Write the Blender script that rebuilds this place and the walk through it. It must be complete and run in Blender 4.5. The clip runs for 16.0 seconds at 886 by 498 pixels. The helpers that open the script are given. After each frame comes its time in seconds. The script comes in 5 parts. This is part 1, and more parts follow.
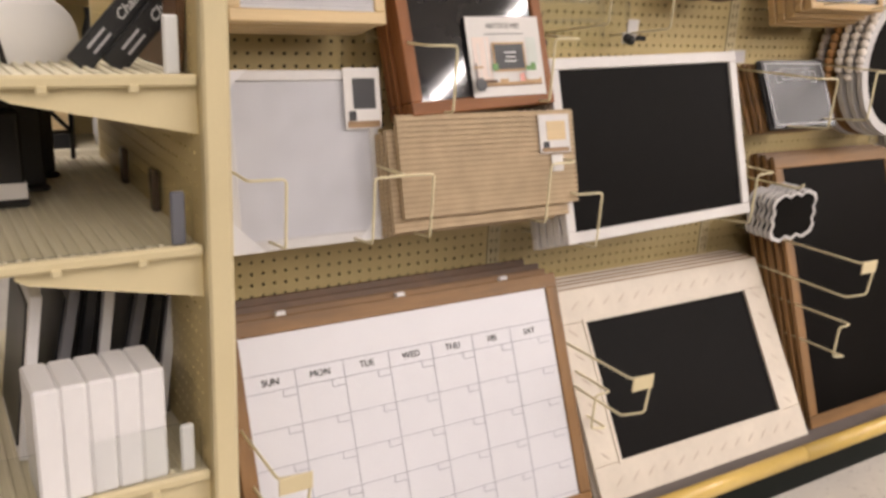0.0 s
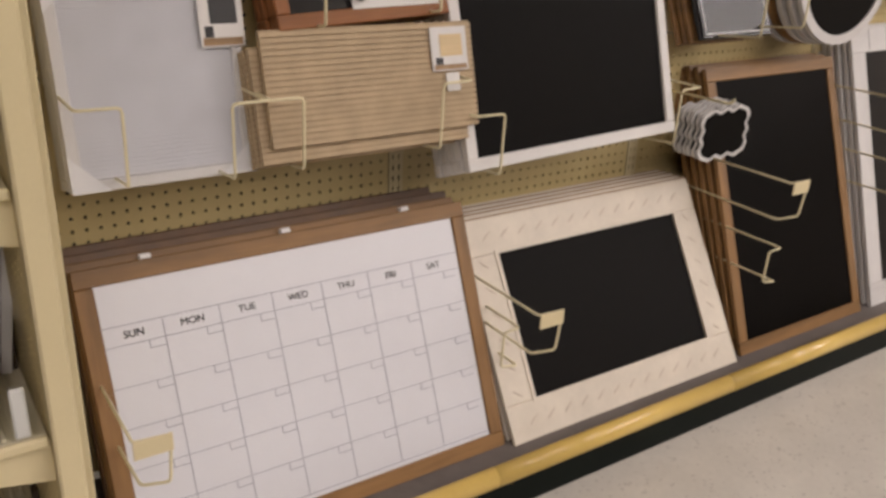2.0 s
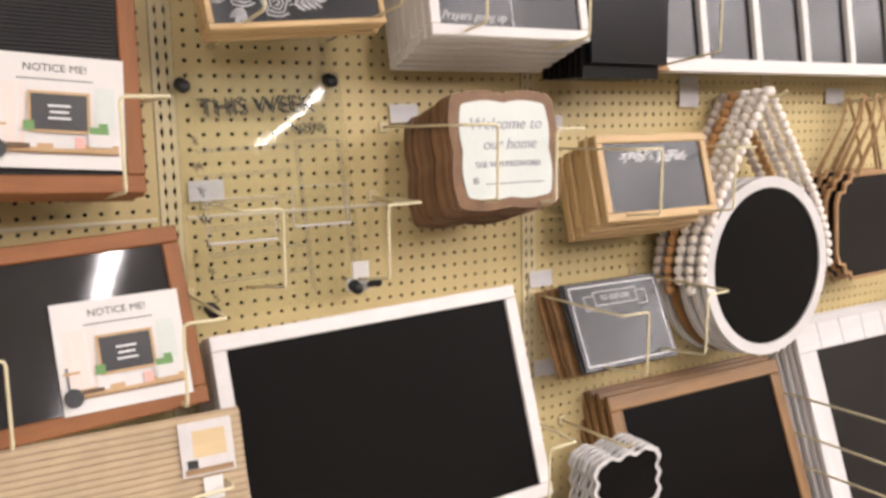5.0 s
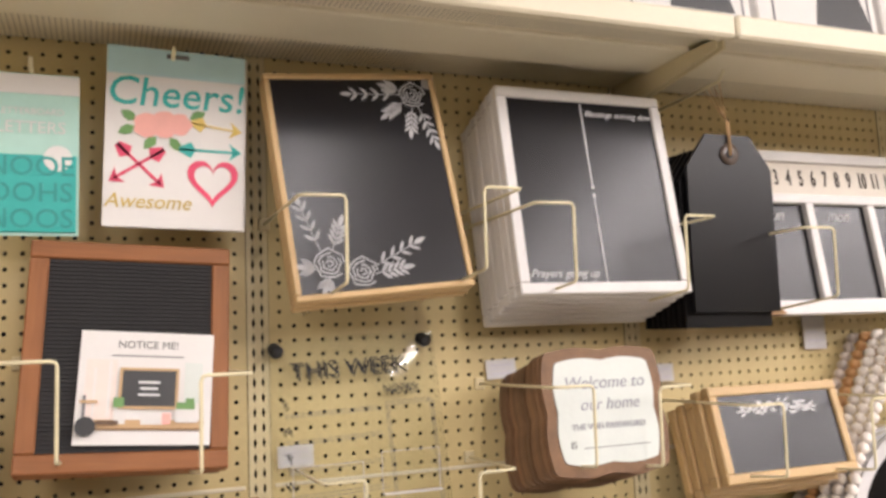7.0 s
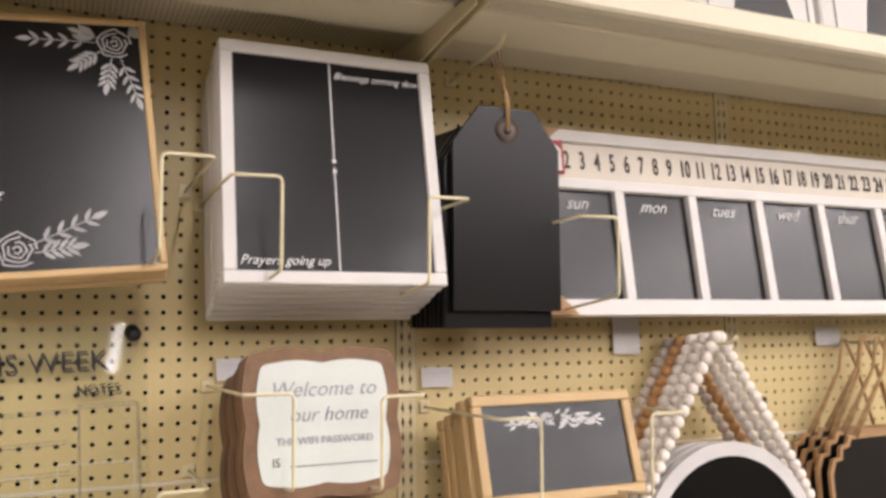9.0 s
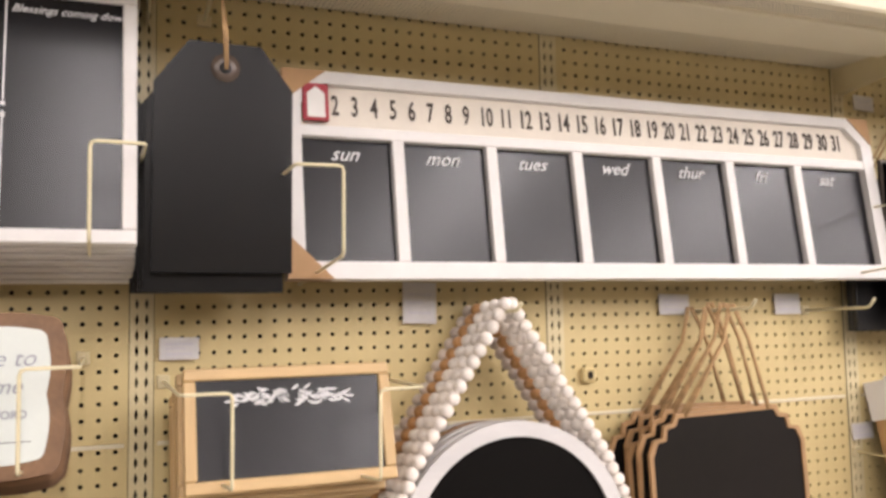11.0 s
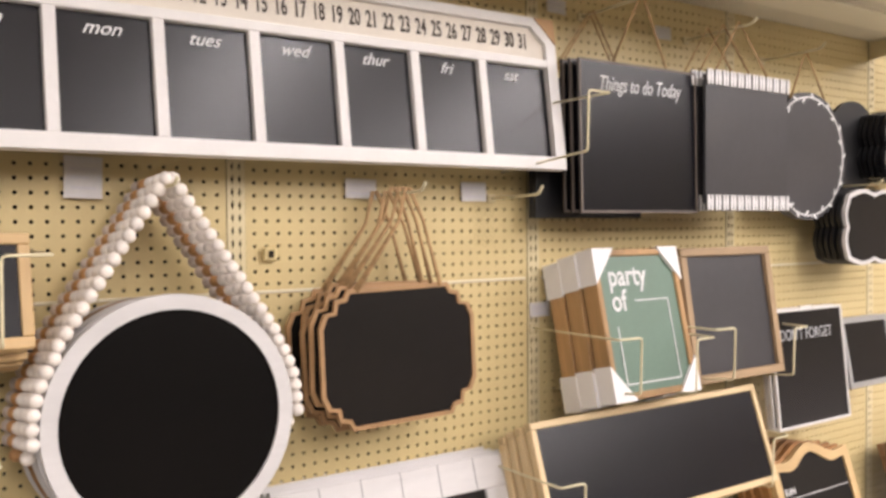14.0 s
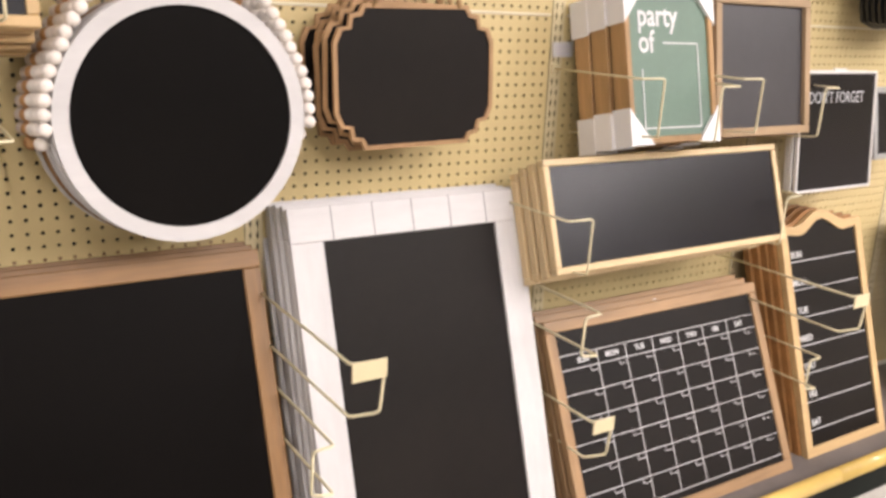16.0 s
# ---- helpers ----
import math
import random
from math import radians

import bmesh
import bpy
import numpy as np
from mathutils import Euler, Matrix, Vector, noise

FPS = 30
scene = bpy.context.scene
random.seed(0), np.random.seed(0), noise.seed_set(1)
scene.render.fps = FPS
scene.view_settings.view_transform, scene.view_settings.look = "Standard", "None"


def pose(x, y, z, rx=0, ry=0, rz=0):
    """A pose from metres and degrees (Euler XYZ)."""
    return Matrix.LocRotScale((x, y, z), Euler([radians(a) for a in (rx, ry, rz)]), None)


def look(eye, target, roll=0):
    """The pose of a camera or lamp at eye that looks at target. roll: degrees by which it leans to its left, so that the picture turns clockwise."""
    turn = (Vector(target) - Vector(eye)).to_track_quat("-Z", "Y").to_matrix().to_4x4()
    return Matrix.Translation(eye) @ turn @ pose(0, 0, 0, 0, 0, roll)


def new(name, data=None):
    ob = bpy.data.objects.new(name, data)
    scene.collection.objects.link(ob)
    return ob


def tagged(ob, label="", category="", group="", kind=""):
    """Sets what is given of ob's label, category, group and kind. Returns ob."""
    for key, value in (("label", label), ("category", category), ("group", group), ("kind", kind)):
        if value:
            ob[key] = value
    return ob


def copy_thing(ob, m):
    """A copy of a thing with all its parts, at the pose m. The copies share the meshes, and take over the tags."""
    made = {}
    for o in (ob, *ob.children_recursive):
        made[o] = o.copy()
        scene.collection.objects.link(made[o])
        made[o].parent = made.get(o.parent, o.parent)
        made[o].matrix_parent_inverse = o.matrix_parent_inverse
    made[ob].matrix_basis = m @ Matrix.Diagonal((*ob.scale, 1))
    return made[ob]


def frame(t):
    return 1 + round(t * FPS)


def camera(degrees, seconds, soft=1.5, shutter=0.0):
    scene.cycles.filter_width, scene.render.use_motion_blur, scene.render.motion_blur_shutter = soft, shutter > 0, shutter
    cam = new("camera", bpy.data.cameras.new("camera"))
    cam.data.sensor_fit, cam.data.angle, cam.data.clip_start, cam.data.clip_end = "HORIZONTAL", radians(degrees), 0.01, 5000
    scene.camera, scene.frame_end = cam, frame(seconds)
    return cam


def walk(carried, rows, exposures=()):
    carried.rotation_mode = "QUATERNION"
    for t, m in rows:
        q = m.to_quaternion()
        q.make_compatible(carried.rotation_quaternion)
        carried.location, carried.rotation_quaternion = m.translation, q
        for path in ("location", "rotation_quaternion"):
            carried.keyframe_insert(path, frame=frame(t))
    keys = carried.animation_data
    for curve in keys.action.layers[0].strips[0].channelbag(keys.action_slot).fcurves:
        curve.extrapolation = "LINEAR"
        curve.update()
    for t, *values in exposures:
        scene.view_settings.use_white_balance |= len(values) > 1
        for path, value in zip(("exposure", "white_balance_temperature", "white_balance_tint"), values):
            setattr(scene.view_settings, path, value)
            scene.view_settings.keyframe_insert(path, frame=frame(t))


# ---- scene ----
# Camera: one lens, a slow sideways walk along a shelf wall (x runs along the wall, y into it).
cam = camera(54.6, 16.0, soft=3.15)
PATH = [
    (0, (-1.202, -1.664, 1.267), (-0.176, -0.045, 0.696), 2.79),
    (0.5, (-1.186, -1.672, 1.236), (-0.167, -0.074, 0.596), 2.97),
    (1, (-1.166, -1.678, 1.211), (-0.161, -0.106, 0.492), 2.79),
    (1.5, (-1.105, -1.682, 1.238), (-0.093, -0.130, 0.485), 2.29),
    (2, (-0.971, -1.611, 1.258), (0.080, -0.088, 0.500), 2.42),
    (2.5, (-0.814, -1.572, 1.291), (0.259, -0.060, 0.541), 2.20),
    (3, (-0.664, -1.551, 1.310), (0.407, -0.008, 0.621), 1.65),
    (3.5, (-0.572, -1.538, 1.343), (0.476, 0.025, 0.666), 1.41),
    (4, (-0.518, -1.505, 1.379), (0.528, 0.100, 0.803), 0.03),
    (4.5, (-0.444, -1.502, 1.406), (0.606, 0.156, 1.022), -1.41),
    (5, (-0.351, -1.513, 1.468), (0.657, 0.191, 1.191), -1.22),
    (5.2, (-0.325, -1.497, 1.471), (0.678, 0.219, 1.246), -1.60),
    (7.3, (-0.234, -1.506, 1.545), (0.493, 0.341, 1.793), -2.35),
    (7.5, (-0.212, -1.507, 1.542), (0.539, 0.331, 1.782), -2.04),
    (8, (-0.106, -1.463, 1.528), (0.756, 0.325, 1.769), -1.42),
    (8.5, (0.012, -1.433, 1.532), (0.890, 0.348, 1.771), -1.29),
    (9, (0.185, -1.451, 1.544), (1.003, 0.362, 1.752), -0.95),
    (9.2, (0.253, -1.445, 1.532), (1.060, 0.374, 1.730), -0.85),
    (11.5, (0.761, -1.509, 1.509), (1.500, 0.343, 1.664), -1.14),
    (12, (0.801, -1.543, 1.485), (1.680, 0.246, 1.647), -1.87),
    (12.5, (0.832, -1.558, 1.499), (1.821, 0.176, 1.615), -1.66),
    (13, (0.870, -1.574, 1.487), (1.929, 0.121, 1.554), -1.13),
    (13.5, (0.894, -1.600, 1.478), (1.982, 0.078, 1.469), -1.01),
    (14, (0.909, -1.631, 1.454), (2.033, 0.023, 1.400), -0.45),
    (14.5, (0.917, -1.641, 1.415), (2.030, 0.004, 1.184), -0.16),
    (15, (0.928, -1.643, 1.389), (2.021, 0.001, 1.069), 0.60),
    (15.5, (0.922, -1.639, 1.359), (2.005, -0.010, 0.946), 1.38),
    (16, (0.930, -1.642, 1.321), (1.974, -0.021, 0.788), 2.41),
]
EXPOSURE = [(0.0, -0.65), (1.0, -0.93), (1.5, -1.03), (2.0, -1.07), (2.5, -0.92), (3.5, -0.5), (4.0, -0.42), (5.0, -0.22), (7.5, -0.17), (8.0, -0.28), (8.5, -0.34), (9.0, -0.34), (11.5, -0.24), (12.0, -0.43), (12.5, -0.46), (13.5, -0.6), (14.0, -0.39), (14.5, 0.3), (15.0, -0.04), (15.5, -0.55), (16.0, -0.25)]
walk(cam, [(t, look(eye, target, roll)) for t, eye, target, roll in PATH], [(t, stops, 6720 if t < 4.5 else 6400, 11) for t, stops in EXPOSURE])

# World, lamps and exposure: a closed shop hall lit by rows of ceiling tubes.
world = bpy.data.worlds.new("hall")
scene.world = world
world.use_nodes = True
world.node_tree.nodes["Background"].inputs[0].default_value = (1.0, 0.94, 0.92, 1)
world.node_tree.nodes["Background"].inputs[1].default_value = 0.05
CEIL = 3.7
# the rows at -4.1 and 7.9 and the y 1.3 lamp are added brightening
LAMPS = [(-4.1, -5.7, 230), (-1.7, -5.7, 135), (0.7, -5.7, 205), (3.1, -5.7, 350), (5.5, -5.7, 480), (7.9, -5.7, 500), (-1.2, 1.3, 110)]
for lx, ly, watts in LAMPS:
    tube_light = bpy.data.lights.new("tube_light", "AREA")
    tube_light.shape, tube_light.size, tube_light.size_y = "RECTANGLE", 0.12, 6.4 if ly < 0 else 2.3
    tube_light.energy, tube_light.color = watts, (1.0, 0.915, 0.905)
    lamp_ob = new("tube_light", tube_light)
    lamp_ob.matrix_world = Matrix.Translation((lx, ly, CEIL - 0.09))


# ---- materials ----
def mat(name, base, rough=0.5, metal=0.0, var=0.12, scale=6.0, fine=60.0, bump=0.05, stretch=(1, 1, 1), spec=0.5,
        dark=None, rand=0.0, coat=0.0, swing=0.08):
    """Two scales of noise vary colour and roughness; fine noise gives relief. stretch draws the grain out along an axis."""
    m = bpy.data.materials.new(name)
    m.use_nodes = True
    nt = m.node_tree
    n, ln = nt.nodes, nt.links
    bs = n["Principled BSDF"]
    tc, mp = n.new("ShaderNodeTexCoord"), n.new("ShaderNodeMapping")
    mp.inputs["Scale"].default_value = stretch
    ln.new(tc.outputs["Object"], mp.inputs["Vector"])
    big, small = n.new("ShaderNodeTexNoise"), n.new("ShaderNodeTexNoise")
    big.inputs["Scale"].default_value, small.inputs["Scale"].default_value = scale, fine
    big.inputs["Detail"].default_value, small.inputs["Detail"].default_value = 4, 3
    for t in (big, small):
        ln.new(mp.outputs[0], t.inputs["Vector"])
    mix = n.new("ShaderNodeMix")
    mix.data_type = "RGBA"
    d = dark or tuple(c * (1 - 2.2 * var) for c in base)
    l = tuple(min(1, c * (1 + var)) for c in base)
    mix.inputs[6].default_value, mix.inputs[7].default_value = (*d, 1), (*l, 1)
    add = n.new("ShaderNodeMath")
    add.operation = "MULTIPLY_ADD"
    add.inputs[1].default_value = 0.45
    ln.new(small.outputs[0], add.inputs[0])
    sub = n.new("ShaderNodeMapRange")
    sub.inputs[1].default_value, sub.inputs[2].default_value = 0.3, 0.7
    sub.inputs[3].default_value, sub.inputs[4].default_value = 0.0, 0.6
    ln.new(big.outputs[0], sub.inputs[0])
    ln.new(sub.outputs[0], add.inputs[2])
    ln.new(add.outputs[0], mix.inputs[0])
    col = mix.outputs[2]
    if rand:
        oi, hs, mr = n.new("ShaderNodeObjectInfo"), n.new("ShaderNodeHueSaturation"), n.new("ShaderNodeMapRange")
        mr.inputs[3].default_value, mr.inputs[4].default_value = 1 - rand, 1 + rand
        ln.new(oi.outputs["Random"], mr.inputs[0])
        ln.new(mr.outputs[0], hs.inputs["Value"])
        ln.new(col, hs.inputs["Color"])
        col = hs.outputs[0]
    ln.new(col, bs.inputs["Base Color"])
    rr = n.new("ShaderNodeMapRange")
    rr.inputs[3].default_value, rr.inputs[4].default_value = max(0.02, rough - swing), min(1, rough + swing)
    ln.new(big.outputs[0], rr.inputs[0])
    ln.new(rr.outputs[0], bs.inputs["Roughness"])
    bs.inputs["Metallic"].default_value = metal
    bs.inputs["Specular IOR Level"].default_value = spec
    bs.inputs["Coat Weight"].default_value = coat
    if bump:
        bp = n.new("ShaderNodeBump")
        bp.inputs["Strength"].default_value, bp.inputs["Distance"].default_value = bump, 0.004
        ln.new(small.outputs[0], bp.inputs["Height"])
        ln.new(bp.outputs[0], bs.inputs["Normal"])
    return m


def chips(m, scale=70.0, dark=(0.16, 0.13, 0.11)):
    """Small dark stone chips scattered in a terrazzo."""
    n, ln = m.node_tree.nodes, m.node_tree.links
    bs = n["Principled BSDF"]
    src = bs.inputs["Base Color"].links[0].from_socket
    tc, vo, ns, rg, mx = (n.new(k) for k in ("ShaderNodeTexCoord", "ShaderNodeTexVoronoi", "ShaderNodeTexNoise", "ShaderNodeMapRange", "ShaderNodeMix"))
    vo.inputs["Scale"].default_value, ns.inputs["Scale"].default_value = scale, scale * 0.35
    ln.new(tc.outputs["Object"], vo.inputs["Vector"])
    ln.new(tc.outputs["Object"], ns.inputs["Vector"])
    su = n.new("ShaderNodeMath")
    su.operation = "SUBTRACT"
    ln.new(ns.outputs[0], su.inputs[0])
    ln.new(vo.outputs["Distance"], su.inputs[1])
    rg.inputs[1].default_value, rg.inputs[2].default_value = 0.28, 0.36
    ln.new(su.outputs[0], rg.inputs[0])
    mx.data_type = "RGBA"
    mx.inputs[7].default_value = (*dark, 1)
    ln.new(rg.outputs[0], mx.inputs[0])
    ln.new(src, mx.inputs[6])
    ln.new(mx.outputs[2], bs.inputs["Base Color"])


def perforate(m, pitch=0.0085, hole=0.24, dark=(0.10, 0.085, 0.06)):
    """A fine grid of punched holes in a metal sheet, too small to model one by one."""
    n, ln = m.node_tree.nodes, m.node_tree.links
    bs = n["Principled BSDF"]
    src = bs.inputs["Base Color"].links[0].from_socket
    tc, vo, rg, mx = (n.new(k) for k in ("ShaderNodeTexCoord", "ShaderNodeTexVoronoi", "ShaderNodeMapRange", "ShaderNodeMix"))
    vo.voronoi_dimensions = "2D"
    vo.inputs["Scale"].default_value, vo.inputs["Randomness"].default_value = 1 / pitch, 0.0
    ln.new(tc.outputs["Object"], vo.inputs["Vector"])
    rg.inputs[1].default_value, rg.inputs[2].default_value = hole, hole - 0.06
    ln.new(vo.outputs["Distance"], rg.inputs[0])
    mx.data_type = "RGBA"
    mx.inputs[7].default_value = (*dark, 1)
    ln.new(rg.outputs[0], mx.inputs[0])
    ln.new(src, mx.inputs[6])
    ln.new(mx.outputs[2], bs.inputs["Base Color"])


PEG = mat("almond_pegboard", (0.62, 0.50, 0.25), 0.42, var=0.05, scale=2.5, fine=180, bump=0.05)
# near black, so holes and gaps carry their shade in the colour
DARK = mat("gap_shade_dark_brown", (0.024, 0.017, 0.010), 0.8, var=0.2)
METAL = mat("almond_enamel", (0.66, 0.57, 0.35), 0.38, var=0.04, scale=4, fine=220, bump=0.03)
SHELF = mat("cream_enamel", (0.70, 0.64, 0.48), 0.42, var=0.05, scale=3, fine=200, bump=0.03)
PERF = mat("perforated_enamel", (0.66, 0.60, 0.45), 0.45, var=0.06, scale=3, fine=200, bump=0.03)
perforate(PERF)
WIRE = mat("cream_wire", (0.74, 0.67, 0.44), 0.35, var=0.06, scale=30, fine=300, bump=0.02)
KICK = mat("black_kick", (0.005, 0.008, 0.006), 0.5, spec=0.08, var=0.3, scale=5, fine=90)
BUMPER = mat("yellow_vinyl", (0.66, 0.46, 0.135), 0.2, var=0.1, scale=5, fine=160, bump=0.03)
DECK = mat("grey_deck", (0.16, 0.14, 0.13), 0.6, var=0.15)
FLOOR = mat("terrazzo_tile", (0.65, 0.615, 0.56), 0.33, var=0.1, scale=3.5, fine=55, bump=0.02)
chips(FLOOR, dark=(0.50, 0.465, 0.425))
CEILM = mat("ceiling_tile", (0.55, 0.53, 0.49), 0.9, var=0.06, scale=3, fine=80, bump=0.3)
WALLM = mat("painted_wall", (0.55, 0.48, 0.34), 0.7, var=0.08)
CHALK = mat("chalkboard_black", (0.0042, 0.0034, 0.0029), 0.55, spec=0.08, var=0.25, scale=3.0, fine=40, bump=0.015)
SATIN = mat("chalkboard_satin", (0.0036, 0.0027, 0.0022), 0.45, spec=0.05, var=0.2, scale=3.0, fine=50, bump=0.015)
SLATE = mat("chalkboard_slate", (0.0075, 0.0070, 0.0095), 0.26, spec=0.32, swing=0.015, var=0.2, scale=3.5, fine=60, bump=0.02)
# black board whose grazing sheen is put into a grey base colour
GREYCH = mat("chalkboard_sheen_grey", (0.045, 0.043, 0.047), 0.4, spec=0.45, swing=0.03, var=0.15, scale=3.5, fine=60, bump=0.02)
WARMCH = mat("chalkboard_warm_black", (0.0112, 0.0088, 0.0072), 0.5, spec=0.15, var=0.2, scale=3.0, fine=40, bump=0.015)
TAUPE = mat("weathered_taupe_wood", (0.37, 0.255, 0.145), 0.6, var=0.25, scale=14, fine=90, bump=0.2, stretch=(0.12, 1, 1), rand=0.1)
GREENB = mat("green_board", (0.125, 0.20, 0.15), 0.5, var=0.12, scale=4, fine=80, bump=0.01)
WHITE = mat("white_paint", (0.68, 0.66, 0.64), 0.45, var=0.05, scale=8, fine=120, bump=0.05)
SHIP = mat("whitewashed_wood", (0.60, 0.585, 0.575), 0.55, var=0.08, scale=9, fine=70, bump=0.15, stretch=(0.25, 1, 1))
CREAM = mat("cream_distressed_wood", (0.66, 0.595, 0.50), 0.55, var=0.07, scale=10, fine=70, bump=0.12)
WBOARD = mat("dry_erase_white", (0.675, 0.675, 0.71), 0.36, var=0.02, scale=3, fine=40, bump=0.0)
CARD = mat("white_card", (0.70, 0.68, 0.655), 0.5, var=0.03, scale=12, fine=120, bump=0.02)
BROWN = mat("brown_stained_wood", (0.255, 0.134, 0.047), 0.5, var=0.30, scale=16, fine=110, bump=0.12, stretch=(0.12, 1, 1), rand=0.08)
DKWOOD = mat("dark_stained_wood", (0.13, 0.066, 0.028), 0.5, var=0.22, scale=16, fine=110, bump=0.1, rand=0.08)
RED = mat("reddish_stained_wood", (0.27, 0.106, 0.037), 0.48, spec=0.3, var=0.25, scale=16, fine=110, bump=0.1, stretch=(0.12, 1, 1), rand=0.06)
PINE = mat("natural_pine", (0.56, 0.385, 0.185), 0.5, var=0.14, scale=18, fine=120, bump=0.08, stretch=(0.12, 1, 1), rand=0.06)
PALE = mat("pale_birch", (0.66, 0.50, 0.28), 0.5, var=0.1, scale=18, fine=120, bump=0.08, stretch=(0.12, 1, 1), rand=0.05)
RUSTIC = mat("rustic_edge_wood", (0.45, 0.27, 0.12), 0.6, var=0.4, scale=14, fine=90, bump=0.25, stretch=(1, 1, 0.12), rand=0.1)
MDF = mat("mdf_brown", (0.225, 0.122, 0.06), 0.6, var=0.2, scale=20, fine=160, bump=0.08, rand=0.28)
# the same tan felt, darkened as the shade between the ribs
TAND = mat("tan_felt_groove_shade", (0.42, 0.32, 0.205), 0.9, var=0.1, scale=20, fine=300)
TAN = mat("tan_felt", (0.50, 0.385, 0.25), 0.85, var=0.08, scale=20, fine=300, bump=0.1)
GREYF = mat("grey_felt", (0.66, 0.66, 0.69), 0.8, var=0.05, scale=20, fine=300, bump=0.1)
BLACKF = mat("black_felt", (0.022, 0.021, 0.022), 0.8, var=0.2, scale=20, fine=300, bump=0.1)
TWINE = mat("jute_twine", (0.50, 0.32, 0.155), 0.85, var=0.25, scale=60, fine=500, bump=0.3)
BEADW = mat("white_wood_bead", (0.80, 0.74, 0.68), 0.5, var=0.07, scale=40, fine=200, bump=0.05, rand=0.07)
BEADT = mat("tan_wood_bead", (0.50, 0.27, 0.11), 0.5, var=0.12, scale=40, fine=200, bump=0.05, rand=0.1)
BEADG = mat("grey_wood_bead", (0.60, 0.52, 0.46), 0.5, var=0.1, scale=40, fine=200, bump=0.05, rand=0.1)
CHALKW = mat("white_chalk_print", (0.74, 0.74, 0.74), 0.7, var=0.1, scale=30, fine=200, bump=0.0)
INK = mat("black_ink", (0.02, 0.02, 0.02), 0.6, var=0.1)
INKL = mat("pale_grey_ink", (0.60, 0.58, 0.62), 0.6, var=0.1)
INKG = mat("grey_ink", (0.16, 0.16, 0.17), 0.6, var=0.1)
LINE = mat("grid_line_grey", (0.30, 0.30, 0.36), 0.6, var=0.1)
TEAL = mat("teal_print", (0.03, 0.42, 0.38), 0.5, var=0.1)
PINK = mat("pink_print", (0.72, 0.06, 0.14), 0.5, var=0.1)
BLUSH = mat("blush_print", (0.85, 0.42, 0.36), 0.5, var=0.1)
GOLD = mat("gold_foil_print", (0.55, 0.40, 0.10), 0.4, metal=0.3, var=0.1)
LEAF = mat("leaf_green_print", (0.14, 0.30, 0.09), 0.5, var=0.1)
ICE = mat("pale_blue_print", (0.45, 0.66, 0.70), 0.5, var=0.05)
MINT = mat("mint_print", (0.42, 0.66, 0.58), 0.5, var=0.05)
CARDB = mat("kraft_corner", (0.42, 0.25, 0.12), 0.7, var=0.1)
TAGB = mat("matt_black_tag", (0.0045, 0.0042, 0.0045), 0.3, spec=0.24, swing=0.015, var=0.2, scale=3.5, fine=60, bump=0.02)
OAK = mat("light_brown_oak", (0.35, 0.215, 0.105), 0.5, var=0.28, scale=16, fine=110, bump=0.12, stretch=(0.12, 1, 1), rand=0.08)
AMBER = mat("amber_stained_edge", (0.34, 0.165, 0.055), 0.5, var=0.25, scale=16, fine=110, bump=0.1, rand=0.15)
CHALKG = mat("grey_chalk_paint", (0.44, 0.44, 0.45), 0.7, var=0.15, scale=30, fine=200, bump=0.0)
NUM = mat("brown_black_print", (0.055, 0.04, 0.032), 0.6, var=0.15)
RAWEDGE = mat("raw_board_edge", (0.36, 0.25, 0.16), 0.7, var=0.2, scale=20, fine=150, bump=0.1)
STRIP = mat("cream_number_strip", (0.70, 0.645, 0.56), 0.6, var=0.05, scale=10, fine=120, bump=0.05)
PAPER = mat("grey_label_paper", (0.62, 0.60, 0.585), 0.35, var=0.06, scale=20, fine=150, bump=0.02)
SMOKE = mat("dark_smoked_plastic", (0.09, 0.065, 0.05), 0.25, var=0.15)
PINKW = mat("pale_pink_print", (0.78, 0.66, 0.60), 0.5, var=0.05)
FOAM = mat("white_foam_corner", (0.78, 0.77, 0.77), 0.7, var=0.03)
REDP = mat("red_print", (0.35, 0.02, 0.035), 0.5, var=0.1)
BLK = mat("black_paint", (0.012, 0.012, 0.013), 0.4, var=0.2)
STRIPE = mat("wood_table_print", (0.55, 0.36, 0.18), 0.5, var=0.1)


